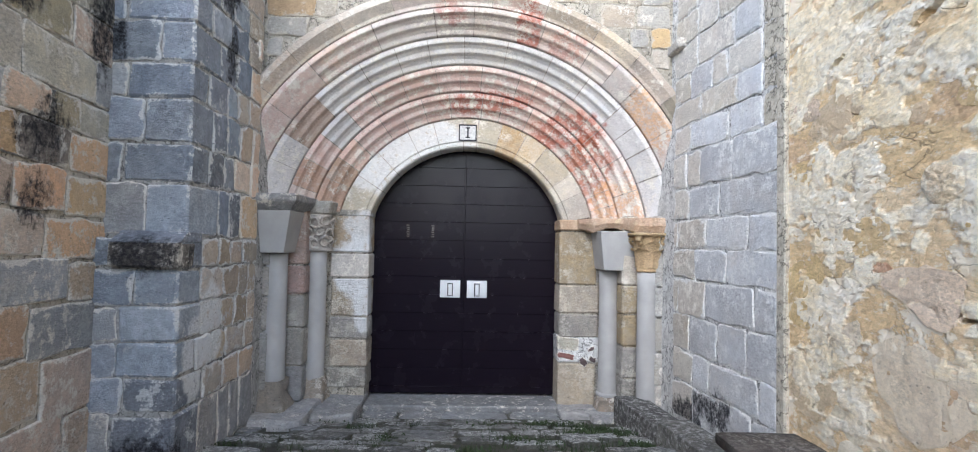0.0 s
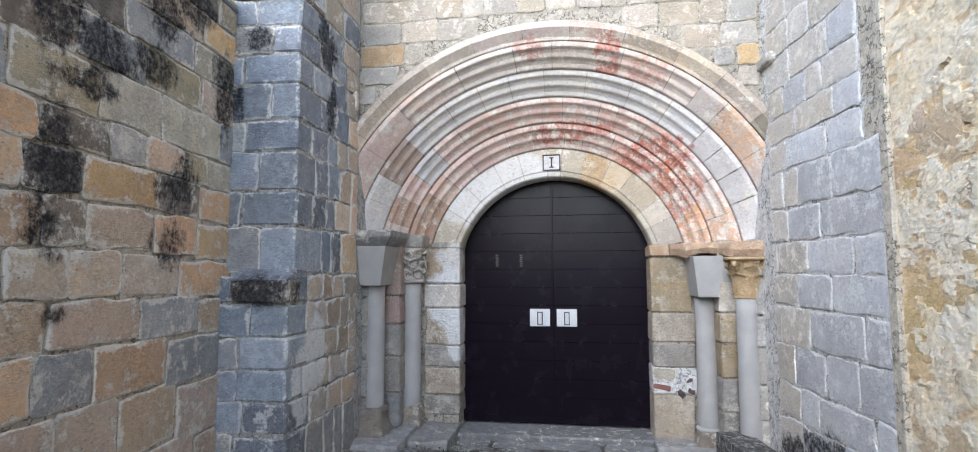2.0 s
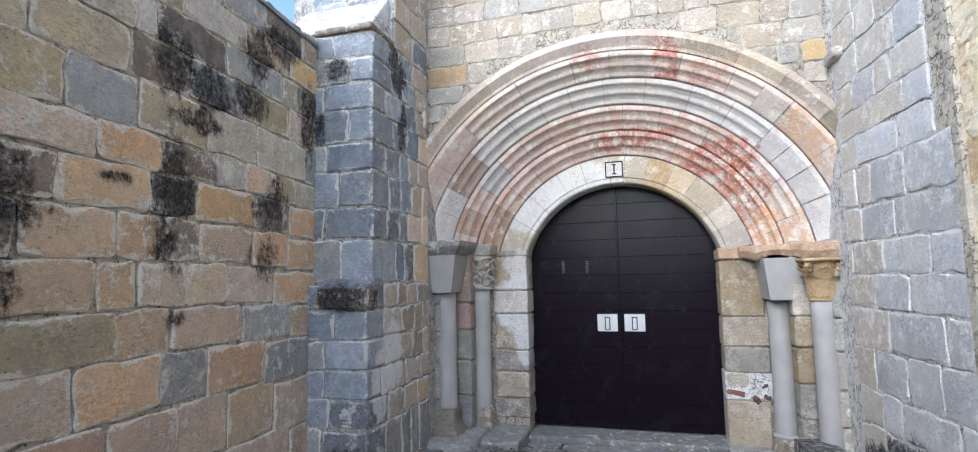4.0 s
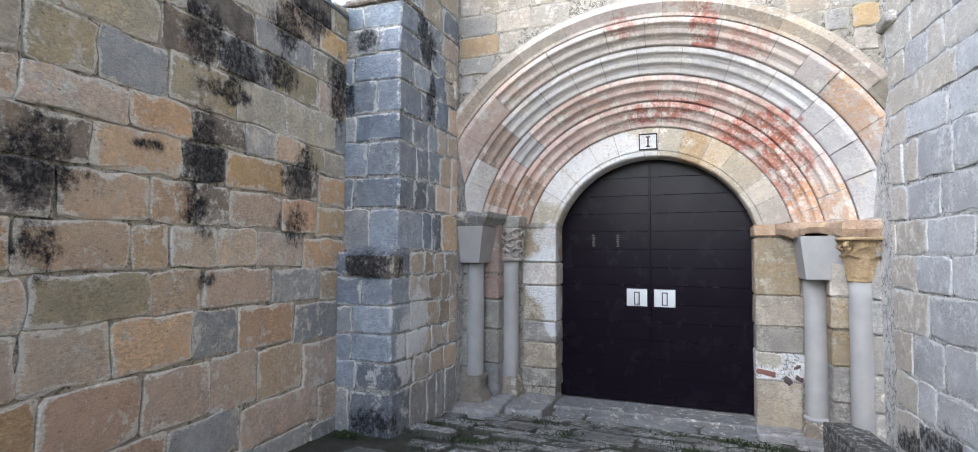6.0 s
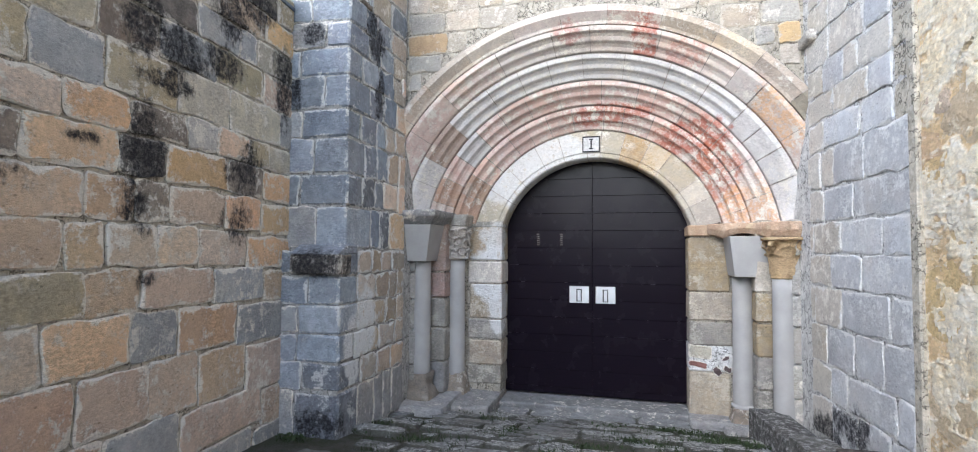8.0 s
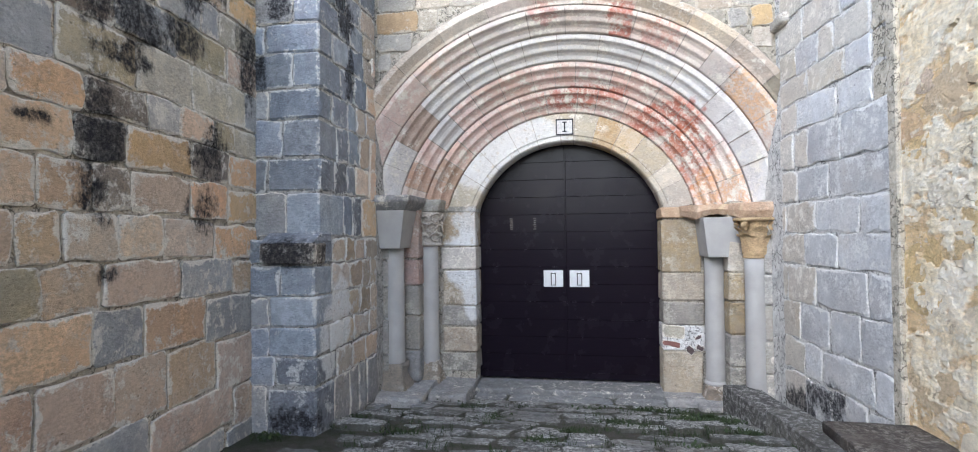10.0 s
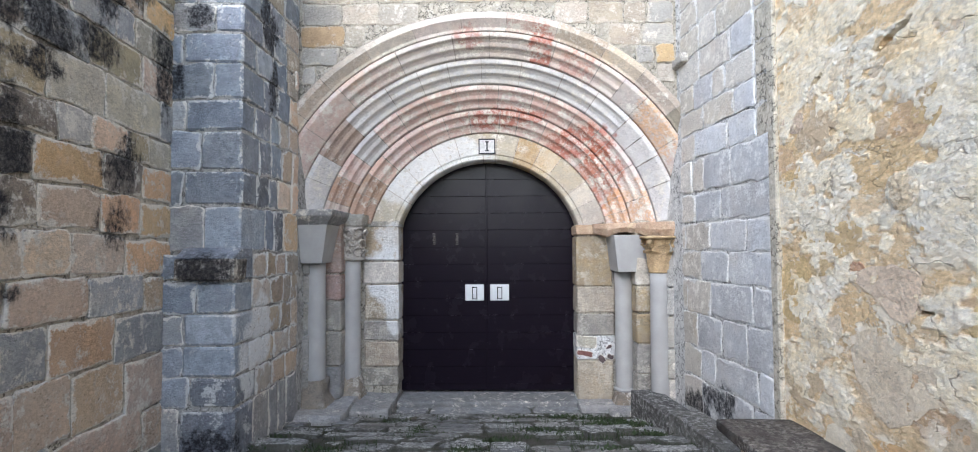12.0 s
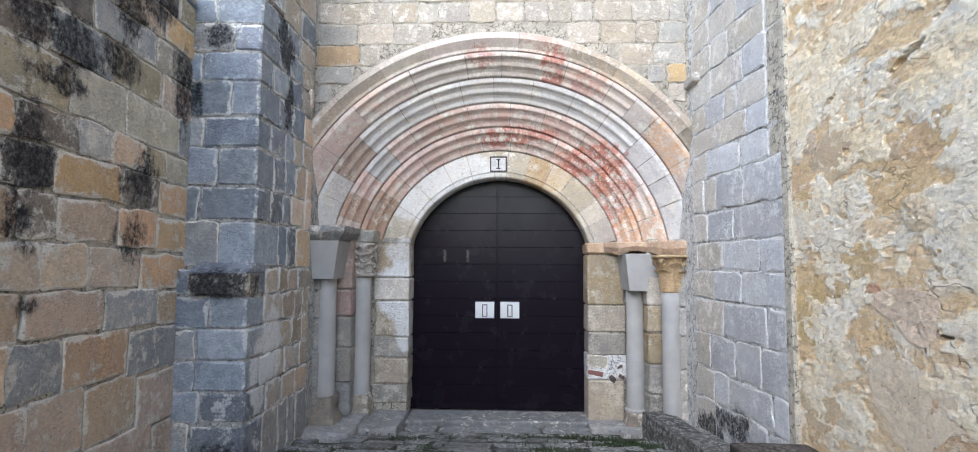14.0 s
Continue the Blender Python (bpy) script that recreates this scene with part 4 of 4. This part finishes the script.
# ---- door ----
door = tagged(new("door_1", None), "dark brown double wooden door with horizontal boards", "door", kind="structure")
for s in (-1, 1):
    leaf = part("door_leaf", box(*sorted((s * 0.004, s * 1.06)), 0.030, 0.075, 0.012, 2.48), MAT["wood"], door)
    z = -0.115
    while z < 2.66:
        h = min(0.1985, 2.70 - z)
        wide = 1.06 if z + h < 1.75 else math.sqrt(max(0.01, 1.13 ** 2 - (max(z, 1.6) - 1.6) ** 2))
        part("board", box(*sorted((s * 0.006, s * wide)), -0.002, 0.031, max(z, 0.012) + 0.0008, z + h - 0.0008, 0.002), MAT["wood"], leaf)
        z += 0.1985
    x0, x1 = sorted((s * 0.035, s * 0.257))
    plate = part("handle_plate", box(x0, x1, -0.010, 0.0, 1.047, 1.237, 0.003), MAT["steel"], door, "brushed steel handle plate")
    cx = (x0 + x1) / 2 + 0.0
    # slightly raised near-black piece: the shade inside the slot given as colour
    part("slot", box(cx - 0.030, cx + 0.030, -0.0125, -0.009, 1.065, 1.205, 0.001), MAT["dark"], plate, "slot with its recess shade painted near-black")
    part("pull", box(cx - 0.020, cx + 0.022, -0.020, -0.012, 1.072, 1.196, 0.004), MAT["steel"], plate, "steel pull")
part("closing_strip", box(-0.014, 0.006, -0.012, 0.0, 0.02, 2.68, 0.003), MAT["wood"], door)
plate_ob = tagged(new("number_tile", None), "small white painted tile with a black border", "tile")
part("tile", box(-0.083, 0.105, -0.309, -0.295, 2.712, 2.888, 0.004), MAT["tile"], plate_ob)
for x0, x1, z0, z1 in ((-0.083, 0.105, 2.873, 2.888), (-0.083, 0.105, 2.712, 2.727), (-0.083, -0.071, 2.727, 2.873), (0.093, 0.105, 2.727, 2.873), (-0.012, 0.034, 2.845, 2.858), (-0.012, 0.034, 2.745, 2.758), (0.004, 0.020, 2.758, 2.845)):
    part("bar", box(x0, x1, -0.3115, -0.3085, z0, z1), MAT["ink"], plate_ob)
# old paint marks on the door
marks = tagged(new("paint_mark", None), "two faint columns of unreadable pale marks on the door", "marking")
for x in (-0.62, -0.35):
    for i in range(6):
        part("bar", box(x - 0.016 + rng.uniform(-0.005, 0.005), x + 0.016, -0.0035, -0.001, 1.70 + i * 0.024, 1.714 + i * 0.024), MAT["slab"], marks)

# ---- floor of the porch, kerb and bench ----
sill = tagged(obj("door_sill", box(-1.0, 1.04, -0.40, 0.10, -0.16, -0.008, 0.014, 0.006), MAT["flag"]), "worn grey stone door sill", "sill", kind="structure")
plinth = tagged(new("plinth", None), "low rough stone ledge under the columns", "ledge")


def rough_slab(x0, x1, y0, y1, z0, z1, amp=0.02, cuts=6, round_=0.03):
    bm = bmesh.new()
    bmesh.ops.create_cube(bm, size=1)
    bmesh.ops.subdivide_edges(bm, edges=list(bm.edges), cuts=cuts, use_grid_fill=True)
    for v in bm.verts:
        p = Vector((x0 + (v.co.x + 0.5) * (x1 - x0), y0 + (v.co.y + 0.5) * (y1 - y0), z0 + (v.co.z + 0.5) * (z1 - z0)))
        edge = sum(abs(abs(c) - 0.5) < 1e-4 for c in v.co)
        if edge > 1:
            p += (Vector(((x0 + x1) / 2, (y0 + y1) / 2, (z0 + z1) / 2)) - p).normalized() * round_ * (edge - 1)
        p += Vector((noise.noise(p * 5), noise.noise(p * 5 + Vector((9, 0, 0))), noise.noise(p * 5 + Vector((0, 9, 0))))) * amp
        v.co = p
    return bm


for x0, x1, y0, y1, z1 in ((-1.84, -1.36, -1.22, -0.2, 0.10), (-1.46, -0.98, -0.92, -0.1, 0.06), (0.98, 1.30, -0.62, -0.1, 0.0), (1.28, 1.60, -0.80, -0.1, 0.0)):
    part("slab", rough_slab(x0, x1, y0, y1, -0.18, z1, 0.022, 7, 0.012), MAT["plinth"], plinth)
kerb = tagged(new("kerb", None), "dark lichen-covered stone kerb along the wall", "kerb")
for y0, y1, dz in ((-1.60, -0.80, 0.0), (-2.66, -1.615, 0.03)):
    bm = rough_slab(0.0, 0.28, 0, y1 - y0, -0.2, 0.21 + dz, 0.004, 7, 0.004)
    bm.transform(pose(1.46 - 0.145 * (y0 + 0.85), y0, 0, 1.2, 0, 8.2))
    part("stone", bm, MAT["kerb"], kerb, smooth=False)
bench = tagged(new("bench", None), "stone bench with a dark slab seat along the rubble wall", "bench")
part("seat", rough_slab(1.55, 2.04, -5.4, -2.70, 0.475, 0.54, 0.006, 9, 0.008), MAT["slab"], bench, "dark worn slab seat", True)
part("support", rough_slab(1.66, 2.05, -5.3, -2.78, 0.0, 0.48, 0.015, 9, 0.02), MAT["rubble"], bench, smooth=True)

paving = tagged(new("pavement", None), "uneven lichen-covered paving stones with grass in the joints", "pavement", kind="structure")
up = random.Random(21)
for joints, y0, y1, kind in (([-0.98, -0.62, 0.48, 1.0], -0.66, -0.41, "flag"), ([-1.1, -0.55, -0.1, 0.3, 0.62, 1.25], -0.83, -0.67, "paving")):
    for a, b in zip(joints, joints[1:]):
        bm = block(a + 0.008, b - 0.008, y0, y1, 0.03, 0.012, 0.012, 0.03)
        bm.transform(pose(0, 0, ground_z((y0 + y1) / 2), -90 + 3, 0, 0))
        part("paving_stone", bm, MAT[kind], paving)
y = -0.85
while y > -4.3:
    d = up.uniform(0.14, 0.24)
    xs = fill_course(-1.80 + up.uniform(-0.1, 0.0), 1.62, (0.20, 0.60), up)
    slope = math.degrees(math.atan2(ground_z(y - d) - ground_z(y), d))
    for a, b in zip(xs, xs[1:]):
        if up.random() < 0.06:
            continue
        g = up.uniform(0.003, 0.016)
        bm = block(a + g, b - g, -d / 2 + g * 0.6, d / 2 - g * 0.6, up.uniform(0.002, 0.013), 0.026, 0.006, 0.03)
        bm.transform(pose(0, y - d / 2 + 0.03 * math.sin(a * 3.1 + y * 5), ground_z(y - d / 2), -90 - slope + up.uniform(-1.5, 1.5), up.uniform(-1.2, 1.2), up.uniform(-3, 3)))
        part("paving_stone", bm, MAT["flag" if up.random() < 0.12 else "paving"], paving)
    y -= d

# grass and weeds in the joints
bm = bmesh.new()
tuft = random.Random(4)
spots = [(1.22, -1.15, 60), (1.35, -1.3, 50), (1.05, -1.3, 30), (0.75, -0.95, 25), (0.95, -1.0, 25), (-1.75, -2.1, 40), (-1.72, -1.8, 20), (-0.6, -1.55, 20), (0.45, -1.5, 25), (0.1, -1.9, 20), (-0.1, -2.2, 20), (-1.2, -0.9, 15), (1.42, -1.7, 40), (1.5, -2.1, 40), (0.7, -1.7, 30), (-1.2, -2.2, 25), (-2.1, -2.5, 30), (1.0, -2.2, 30), (0.3, -1.0, 14)]
spots += [(tuft.uniform(-1.6, 1.4), tuft.uniform(-2.9, -0.9), 8) for _ in range(110)]
for sx, sy, count in spots:
    for _ in range(count * 2):
        x, y = sx + tuft.gauss(0, 0.06), sy + tuft.gauss(0, 0.04)
        z, h, a = ground_z(y) - 0.005, tuft.uniform(0.02, 0.07), tuft.uniform(0, 6.3)
        w, lean = 0.0035, Vector((tuft.uniform(-0.03, 0.03), tuft.uniform(-0.03, 0.03), h))
        p, s = Vector((x, y, z)), Vector((math.cos(a), math.sin(a), 0)) * w
        bm.faces.new([bm.verts.new(q) for q in (p - s, p + s, p + lean * 0.6 + s * 0.7, p + lean)])
for sx, sy, count in spots[:19]:
    for _ in range(count * 3):
        x, y = sx + tuft.gauss(0, 0.09), sy + tuft.gauss(0, 0.05)
        a, h, w = tuft.uniform(0, 6.3), tuft.uniform(0.015, 0.045), tuft.uniform(0.006, 0.013)
        p = Vector((x, y, ground_z(y) + tuft.uniform(0.0, 0.02)))
        d, q = Vector((math.cos(a), math.sin(a), tuft.uniform(0.3, 1.2))).normalized() * h, Vector((-math.sin(a), math.cos(a), 0)) * w
        bm.faces.new([bm.verts.new(c) for c in (p, p + d * 0.5 + q, p + d, p + d * 0.5 - q)])
me_grass = obj("grass", bm, MAT["grass"])
tagged(me_grass, "small green grass tufts and weeds between stones", "grass", kind="stuff")

# ---- stones of the walls ----
PL = LEFT @ pose(0, 0.010, 0)


def droop(u, z):
    return float(np.interp(u, [-2.5, -1.4, -0.8, 0.0], [0.0, 0.0, -0.015, -0.06])) + float(np.interp(u, [-2.5, -1.3, 0.0], [-0.035, 0.0, 0.058])) * (z - 1.66)


T, O, P, V, G, S, W = "tan", "orange", "pinkish", "olive", "grey", "soot", "white"
COURSES = [
    (0.10, 0.38, [-2.76, -2.25, -1.71, -1.15, -0.51, -0.01], [G, P, G, G, G]),
    (0.38, 0.66, [-2.76, -2.30, -1.82, -1.27, -0.40, -0.01], [T, O, G, P, P]),
    (0.66, 1.00, [-2.96, -2.49, -2.00, -1.53, -1.12, -0.62, -0.01], [T, O, O, "tan_ringed", T, P]),
    (1.00, 1.29, [-3.06, -2.58, -2.17, -1.67, -1.31, -0.74, -0.01], [T, T, T, G, O, G]),
    (1.29, 1.53, [-2.96, -2.56, -1.96, -1.62, -1.00, -0.40, -0.01], [T, V, P, O, G, T]),
    (1.54, 1.78, [-3.15, -2.62, -2.09, -1.85, -1.51, -1.16, -0.64, -0.01], [O, O, T, T, T, P, T]),
    (1.79, 2.03, [-3.06, -2.46, -1.98, -1.67, -1.42, -0.90, -0.47, -0.01], [S, T, T, S, T, P, T]),
    (2.04, 2.27, [-3.06, -2.30, -1.79, -1.45, -0.88, -0.45, -0.01], [S, T, S, T, S, T]),
    (2.27, 2.47, [-2.86, -2.62, -2.12, -1.73, -1.29, -1.00, -0.64, -0.38, -0.01], [T, P, T, S, W, T, V, V]),
    (2.47, 2.75, [-2.96, -2.62, -2.29, -1.89, -1.38, -0.88, -0.23, -0.01], [V, V, G, V, V, V, G]),
    (2.75, 3.00, [-2.96, -2.46, -1.95, -1.53, -1.04, -0.47, -0.01], [V, V, S, G, V, P]),
    (3.00, 3.22, [-3.06, -2.46, -1.93, -1.79, -1.22, -0.78, -0.57, -0.01], [V, V, W, S, G, G, V]),
    (3.22, 3.44, [-3.06, -2.56, -2.04, -1.60, -1.02, -0.47, -0.01], [V, G, V, W, P, T]),
    (3.44, 3.70, [-3.06, -2.46, -1.82, -1.27, -0.81, -0.30, -0.01], [G, V, G, G, S, V]),
]
for z0, z1, joints, kinds in COURSES:
    lay(wall_left, PL, z0, z1, joints, kinds, 0.014, 0.010, droop, wob=0.013)
    more = fill_course(-6.6, joints[0], (0.35, 0.6), rng)
    lay(wall_left, PL, z0, z1, more, [rng.choice([T, T, O, V, G, P]) for _ in more], 0.014, 0.012, droop)

# buttress: quoins, front and side stones
PS = pose(SIDE_X - 0.010, 0, 0, 0, 0, 90)
zs = [0.06, 0.50, 0.73, 0.955, 1.19, 1.43, 1.64, 2.0, 2.27, 2.57, 2.81, 3.09, 3.33, 3.55, 3.78]
bd = random.Random(12)
B, D, SD = "blue", "blue_dark", "side"
front_mix = [D, D, B, B, B, D, B, B, B, B, B, B, D, B]
# how far each quoin reaches along the front and along the side
QUOINS = [(-2.22, -2.05), (-2.15, -2.0), (-2.20, -2.12), (-2.19, -2.06), (-2.10, -2.08), (-2.05, -2.08), (-2.10, -1.86), (-2.26, -2.02), (-2.13, -1.97), (-2.24, -2.06), (-2.04, -1.90), (-2.27, -2.04), (-2.03, -1.93), (-2.18, -2.0)]
for i, (z0, z1) in enumerate(zip(zs, zs[1:])):
    low = z1 < 1.7
    fy = -2.37 if low else -2.28
    xq, yq = QUOINS[i]
    g = 0.006
    part("quoin", quoin_box(xq + g, SIDE_X + bd.uniform(-0.005, 0.005), fy + bd.uniform(-0.006, 0.006), yq, z0 + g, z1 - g, 0.016, 0.007), MAT[front_mix[i]], buttress_left)
    lay(buttress_left, pose(0, fy + 0.010, 0), z0, z1, [-2.40, xq], [B if i % 3 else "grey"], 0.010, 0.011, wob=0.014)
    joints = fill_course(yq, -1.12, (0.17, 0.36), bd)
    if low:
        kinds = [SD if i else "plinth" for _ in joints]
    else:
        kinds = [(bd.choice([B, B, D]) if u < -1.62 else ("facade" if z0 > 2.9 and u > -1.45 else bd.choice([SD, "tan", SD]))) for u in joints]
    lay(buttress_left, PS, z0, z1, joints, kinds, 0.010, 0.012, wob=0.016)
for z0 in (3.78, 4.05, 4.3, 4.6, 4.9):
    joints = fill_course(-1.86, -1.12, (0.2, 0.36), bd)
    lay(buttress_left, PS, z0, z0 + 0.27, joints, [bd.choice([B, SD, "facade"]) for _ in joints], 0.010, 0.02)
    lay(buttress_left, pose(0, -1.86 + 0.0, 0), z0, z0 + 0.27, [-2.7, -2.3, -2.05, -1.83], [B, D, B], 0.010, 0.02)
# sloping weathering where the buttress steps back
bm = frustum((-2.24, SIDE_X + 0.012, -2.43, -2.1), (-2.24, SIDE_X + 0.006, -2.29, -2.1), 1.60, 1.68, 0.01)
part("weathering", bm, MAT["blue_dark"], buttress_left)
part("ledge_stone", box(-2.24, SIDE_X + 0.012, -2.425, -2.2, 1.44, 1.602, 0.014, 0.006), MAT["soot"], buttress_left)
bm = frustum((-2.75, SIDE_X - 0.03, -2.29, -1.8), (-2.75, SIDE_X - 0.06, -1.88, -1.8), 3.80, 4.25, 0.01)
part("capping", bm, MAT["whitecap"], buttress_left, "white mortar weathering on top")
part("cap_stone", box(-2.36, SIDE_X + 0.01, -2.31, -1.9, 3.775, 3.83, 0.012, 0.006), MAT["soot"], buttress_left)

# brick in the corner of the buttress
bm = block(-1.235, -1.165, 3.19, 3.37, 0.03, 0.01, 0.01)
bm.transform(PS)
part("brick_chip", bm, MAT["rubble_red"], buttress_left)
# facade stones
fz = [2.9, 3.09, 3.27, 3.46, 3.64, 3.86, 4.08, 4.30, 4.50, 4.74, 4.96, 5.2, 5.45, 5.7, 5.95, 6.2]
fr = random.Random(33)
PF = pose(0, FACE_Y + 0.010, 0)
for z0, z1 in zip(fz, fz[1:]):
    h = z0 - CZ
    xa = math.sqrt(2.36 ** 2 - h * h) if h < 2.36 else 0.0
    runs = [(-1.80, CX - xa), (CX + xa, 1.86)] if xa > 0.12 else [(-1.80, 1.86)]
    for lo, hi in runs:
        if hi - lo < 0.08:
            continue
        joints = fill_course(lo, hi, (0.2, 0.42), fr)
        kinds = [fr.choice(["facade", "facade", "facade_grey"]) for _ in joints]
        if abs(z0 - 3.64) < 0.01 and lo < 0:
            joints, kinds = [-1.80, -1.38, CX - xa], ["facade_brown", "facade"]
        if abs(z0 - 3.46) < 0.01 and lo > 0:
            joints, kinds = [CX + xa, 1.67, 1.86], ["facade_grey", "facade_gold"]
        lay(facade, PF, z0, z1, joints, kinds, 0.010, 0.014, wob=0.012)
bm = rough_slab(1.83, 1.95, -1.36, -1.04, 3.385, 3.475, 0.022, 6, 0.012)
part("corbel_stub", bm, MAT["facade_grey"], facade, "broken corbel stub", True)
# right ashlar wall
rz = [0.2, 0.5, 0.77, 1.08, 1.38, 1.63, 1.88, 2.15, 2.45, 2.69, 2.9, 3.14, 3.4, 3.65, 3.9, 4.15, 4.45, 4.75, 5.05]
rr = random.Random(8)
ASHLAR = [[0.42, 0.80, 1.22], [0.41, 0.67, 1.30], [0.35, 0.79, 1.16], [0.16, 0.61, 1.25], [0.45, 0.91], [0.14, 0.61, 1.18], [0.35, 0.81], [0.30, 0.53, 0.98], [0.36, 0.94], [0.53, 1.05], [0.35, 0.70, 0.92], [0.47, 1.01]]
for i, (z0, z1) in enumerate(zip(rz, rz[1:])):
    end = 1.50 if z1 < 2.6 else 1.33
    joints = [0.06] + ASHLAR[i] + [end] if i < len(ASHLAR) else fill_course(0.06 + rr.uniform(0, 0.1), end, (0.26, 0.50), rr)
    kinds = ["ashlar_warm" if (u < 0.35 or (z0 > 2.6 and rr.random() < 0.25)) else "ashlar" for u in joints]
    lay(wall_right, RIGHT, z0, z1, joints, kinds, 0.010, 0.014, wob=0.014)
    if end < 1.5:
        lay(wall_right, RIGHT, z0, z1, [end, 1.50], ["strip"], 0.004, 0.004)

# stones bedded in the rubble wall
rb = random.Random(17)
taken = []
for u, z, r in [(1.06, 1.94, 0.10)]:
    bm = bmesh.new()
    rings = [[bm.verts.new((u + q * math.cos(i * math.pi / 14), -(0.012 * (1 - (q / 0.11) ** 4) + 0.008 * noise.noise((q * 30 * math.cos(i * math.pi / 14), q * 30 * math.sin(i * math.pi / 14), 3))), z + 0.85 * q * math.sin(i * math.pi / 14) * (1 + 0.1 * math.sin(i * 0.7)))) for i in range(28)] for q in (0.008, 0.03, 0.05, 0.07, 0.088, 0.102, 0.112)]
    for p, q in zip(rings, rings[1:]):
        for i in range(28):
            bm.faces.new((p[i], p[(i + 1) % 28], q[(i + 1) % 28], q[i]))
    bm.faces.new(rings[0])
    bm.transform(RUB)
    part("boss", bm, MAT["rubble_grey"], wall_rubble, "round rough stone boss")
    taken.append((u, z, 0.18))
tries = 0
count = 0
while tries < 4000 and count < 110:
    tries += 1
    u, z = rb.uniform(0.06, 3.2), rb.uniform(0.25, 4.1)
    r = rb.choice([0.27, 0.22, 0.17, 0.12, 0.08] if z < 1.5 else [0.2, 0.16, 0.12, 0.09, 0.06, 0.045])
    if any((u - a) ** 2 + ((z - b) * 1.25) ** 2 < (r + c) ** 2 * 0.95 for a, b, c in taken):
        continue
    taken.append((u, z, r))
    count += 1
    n = 18
    w, h = r * rb.uniform(1.0, 1.35), r * rb.uniform(0.6, 0.85)
    ph, tilt = rb.uniform(0, 6), rb.uniform(-0.3, 0.3)
    bm = bmesh.new()
    rings = []
    for k, (f, d) in enumerate(((1.0, 0.02), (0.99, 0.001), (0.97, -0.003), (0.45, -0.0035))):
        rings.append([])
        for j in range(n):
            a = 2 * math.pi * j / n
            q = f * (1 + 0.12 * math.sin(3 * a + ph) + 0.30 * noise.noise((math.cos(a) * 1.6 + u * 9, math.sin(a) * 1.6, z * 9)) + 0.10 * rb.uniform(-1, 1) * (f > 0.5))
            du, dz = w * q * math.cos(a), h * q * math.sin(a)
            pu, pz = u + du - dz * tilt, z + dz + du * tilt
            rings[-1].append(bm.verts.new((pu, d + rubble_depth(pu, pz) + 0.006 * noise.noise((pu * 20, pz * 20, 4)), pz)))
    for p, q in zip(rings, rings[1:]):
        for j in range(n):
            bm.faces.new((p[j], p[(j + 1) % n], q[(j + 1) % n], q[j]))
    bm.faces.new(rings[-1])
    bm.transform(RUB)
    part("stone", bm, MAT[rb.choice(["rubble", "rubble", "rubble", "rubble_grey", "rubble_grey", "rubble_red"] if r < 0.1 else ["rubble", "rubble", "rubble_grey"])], wall_rubble)
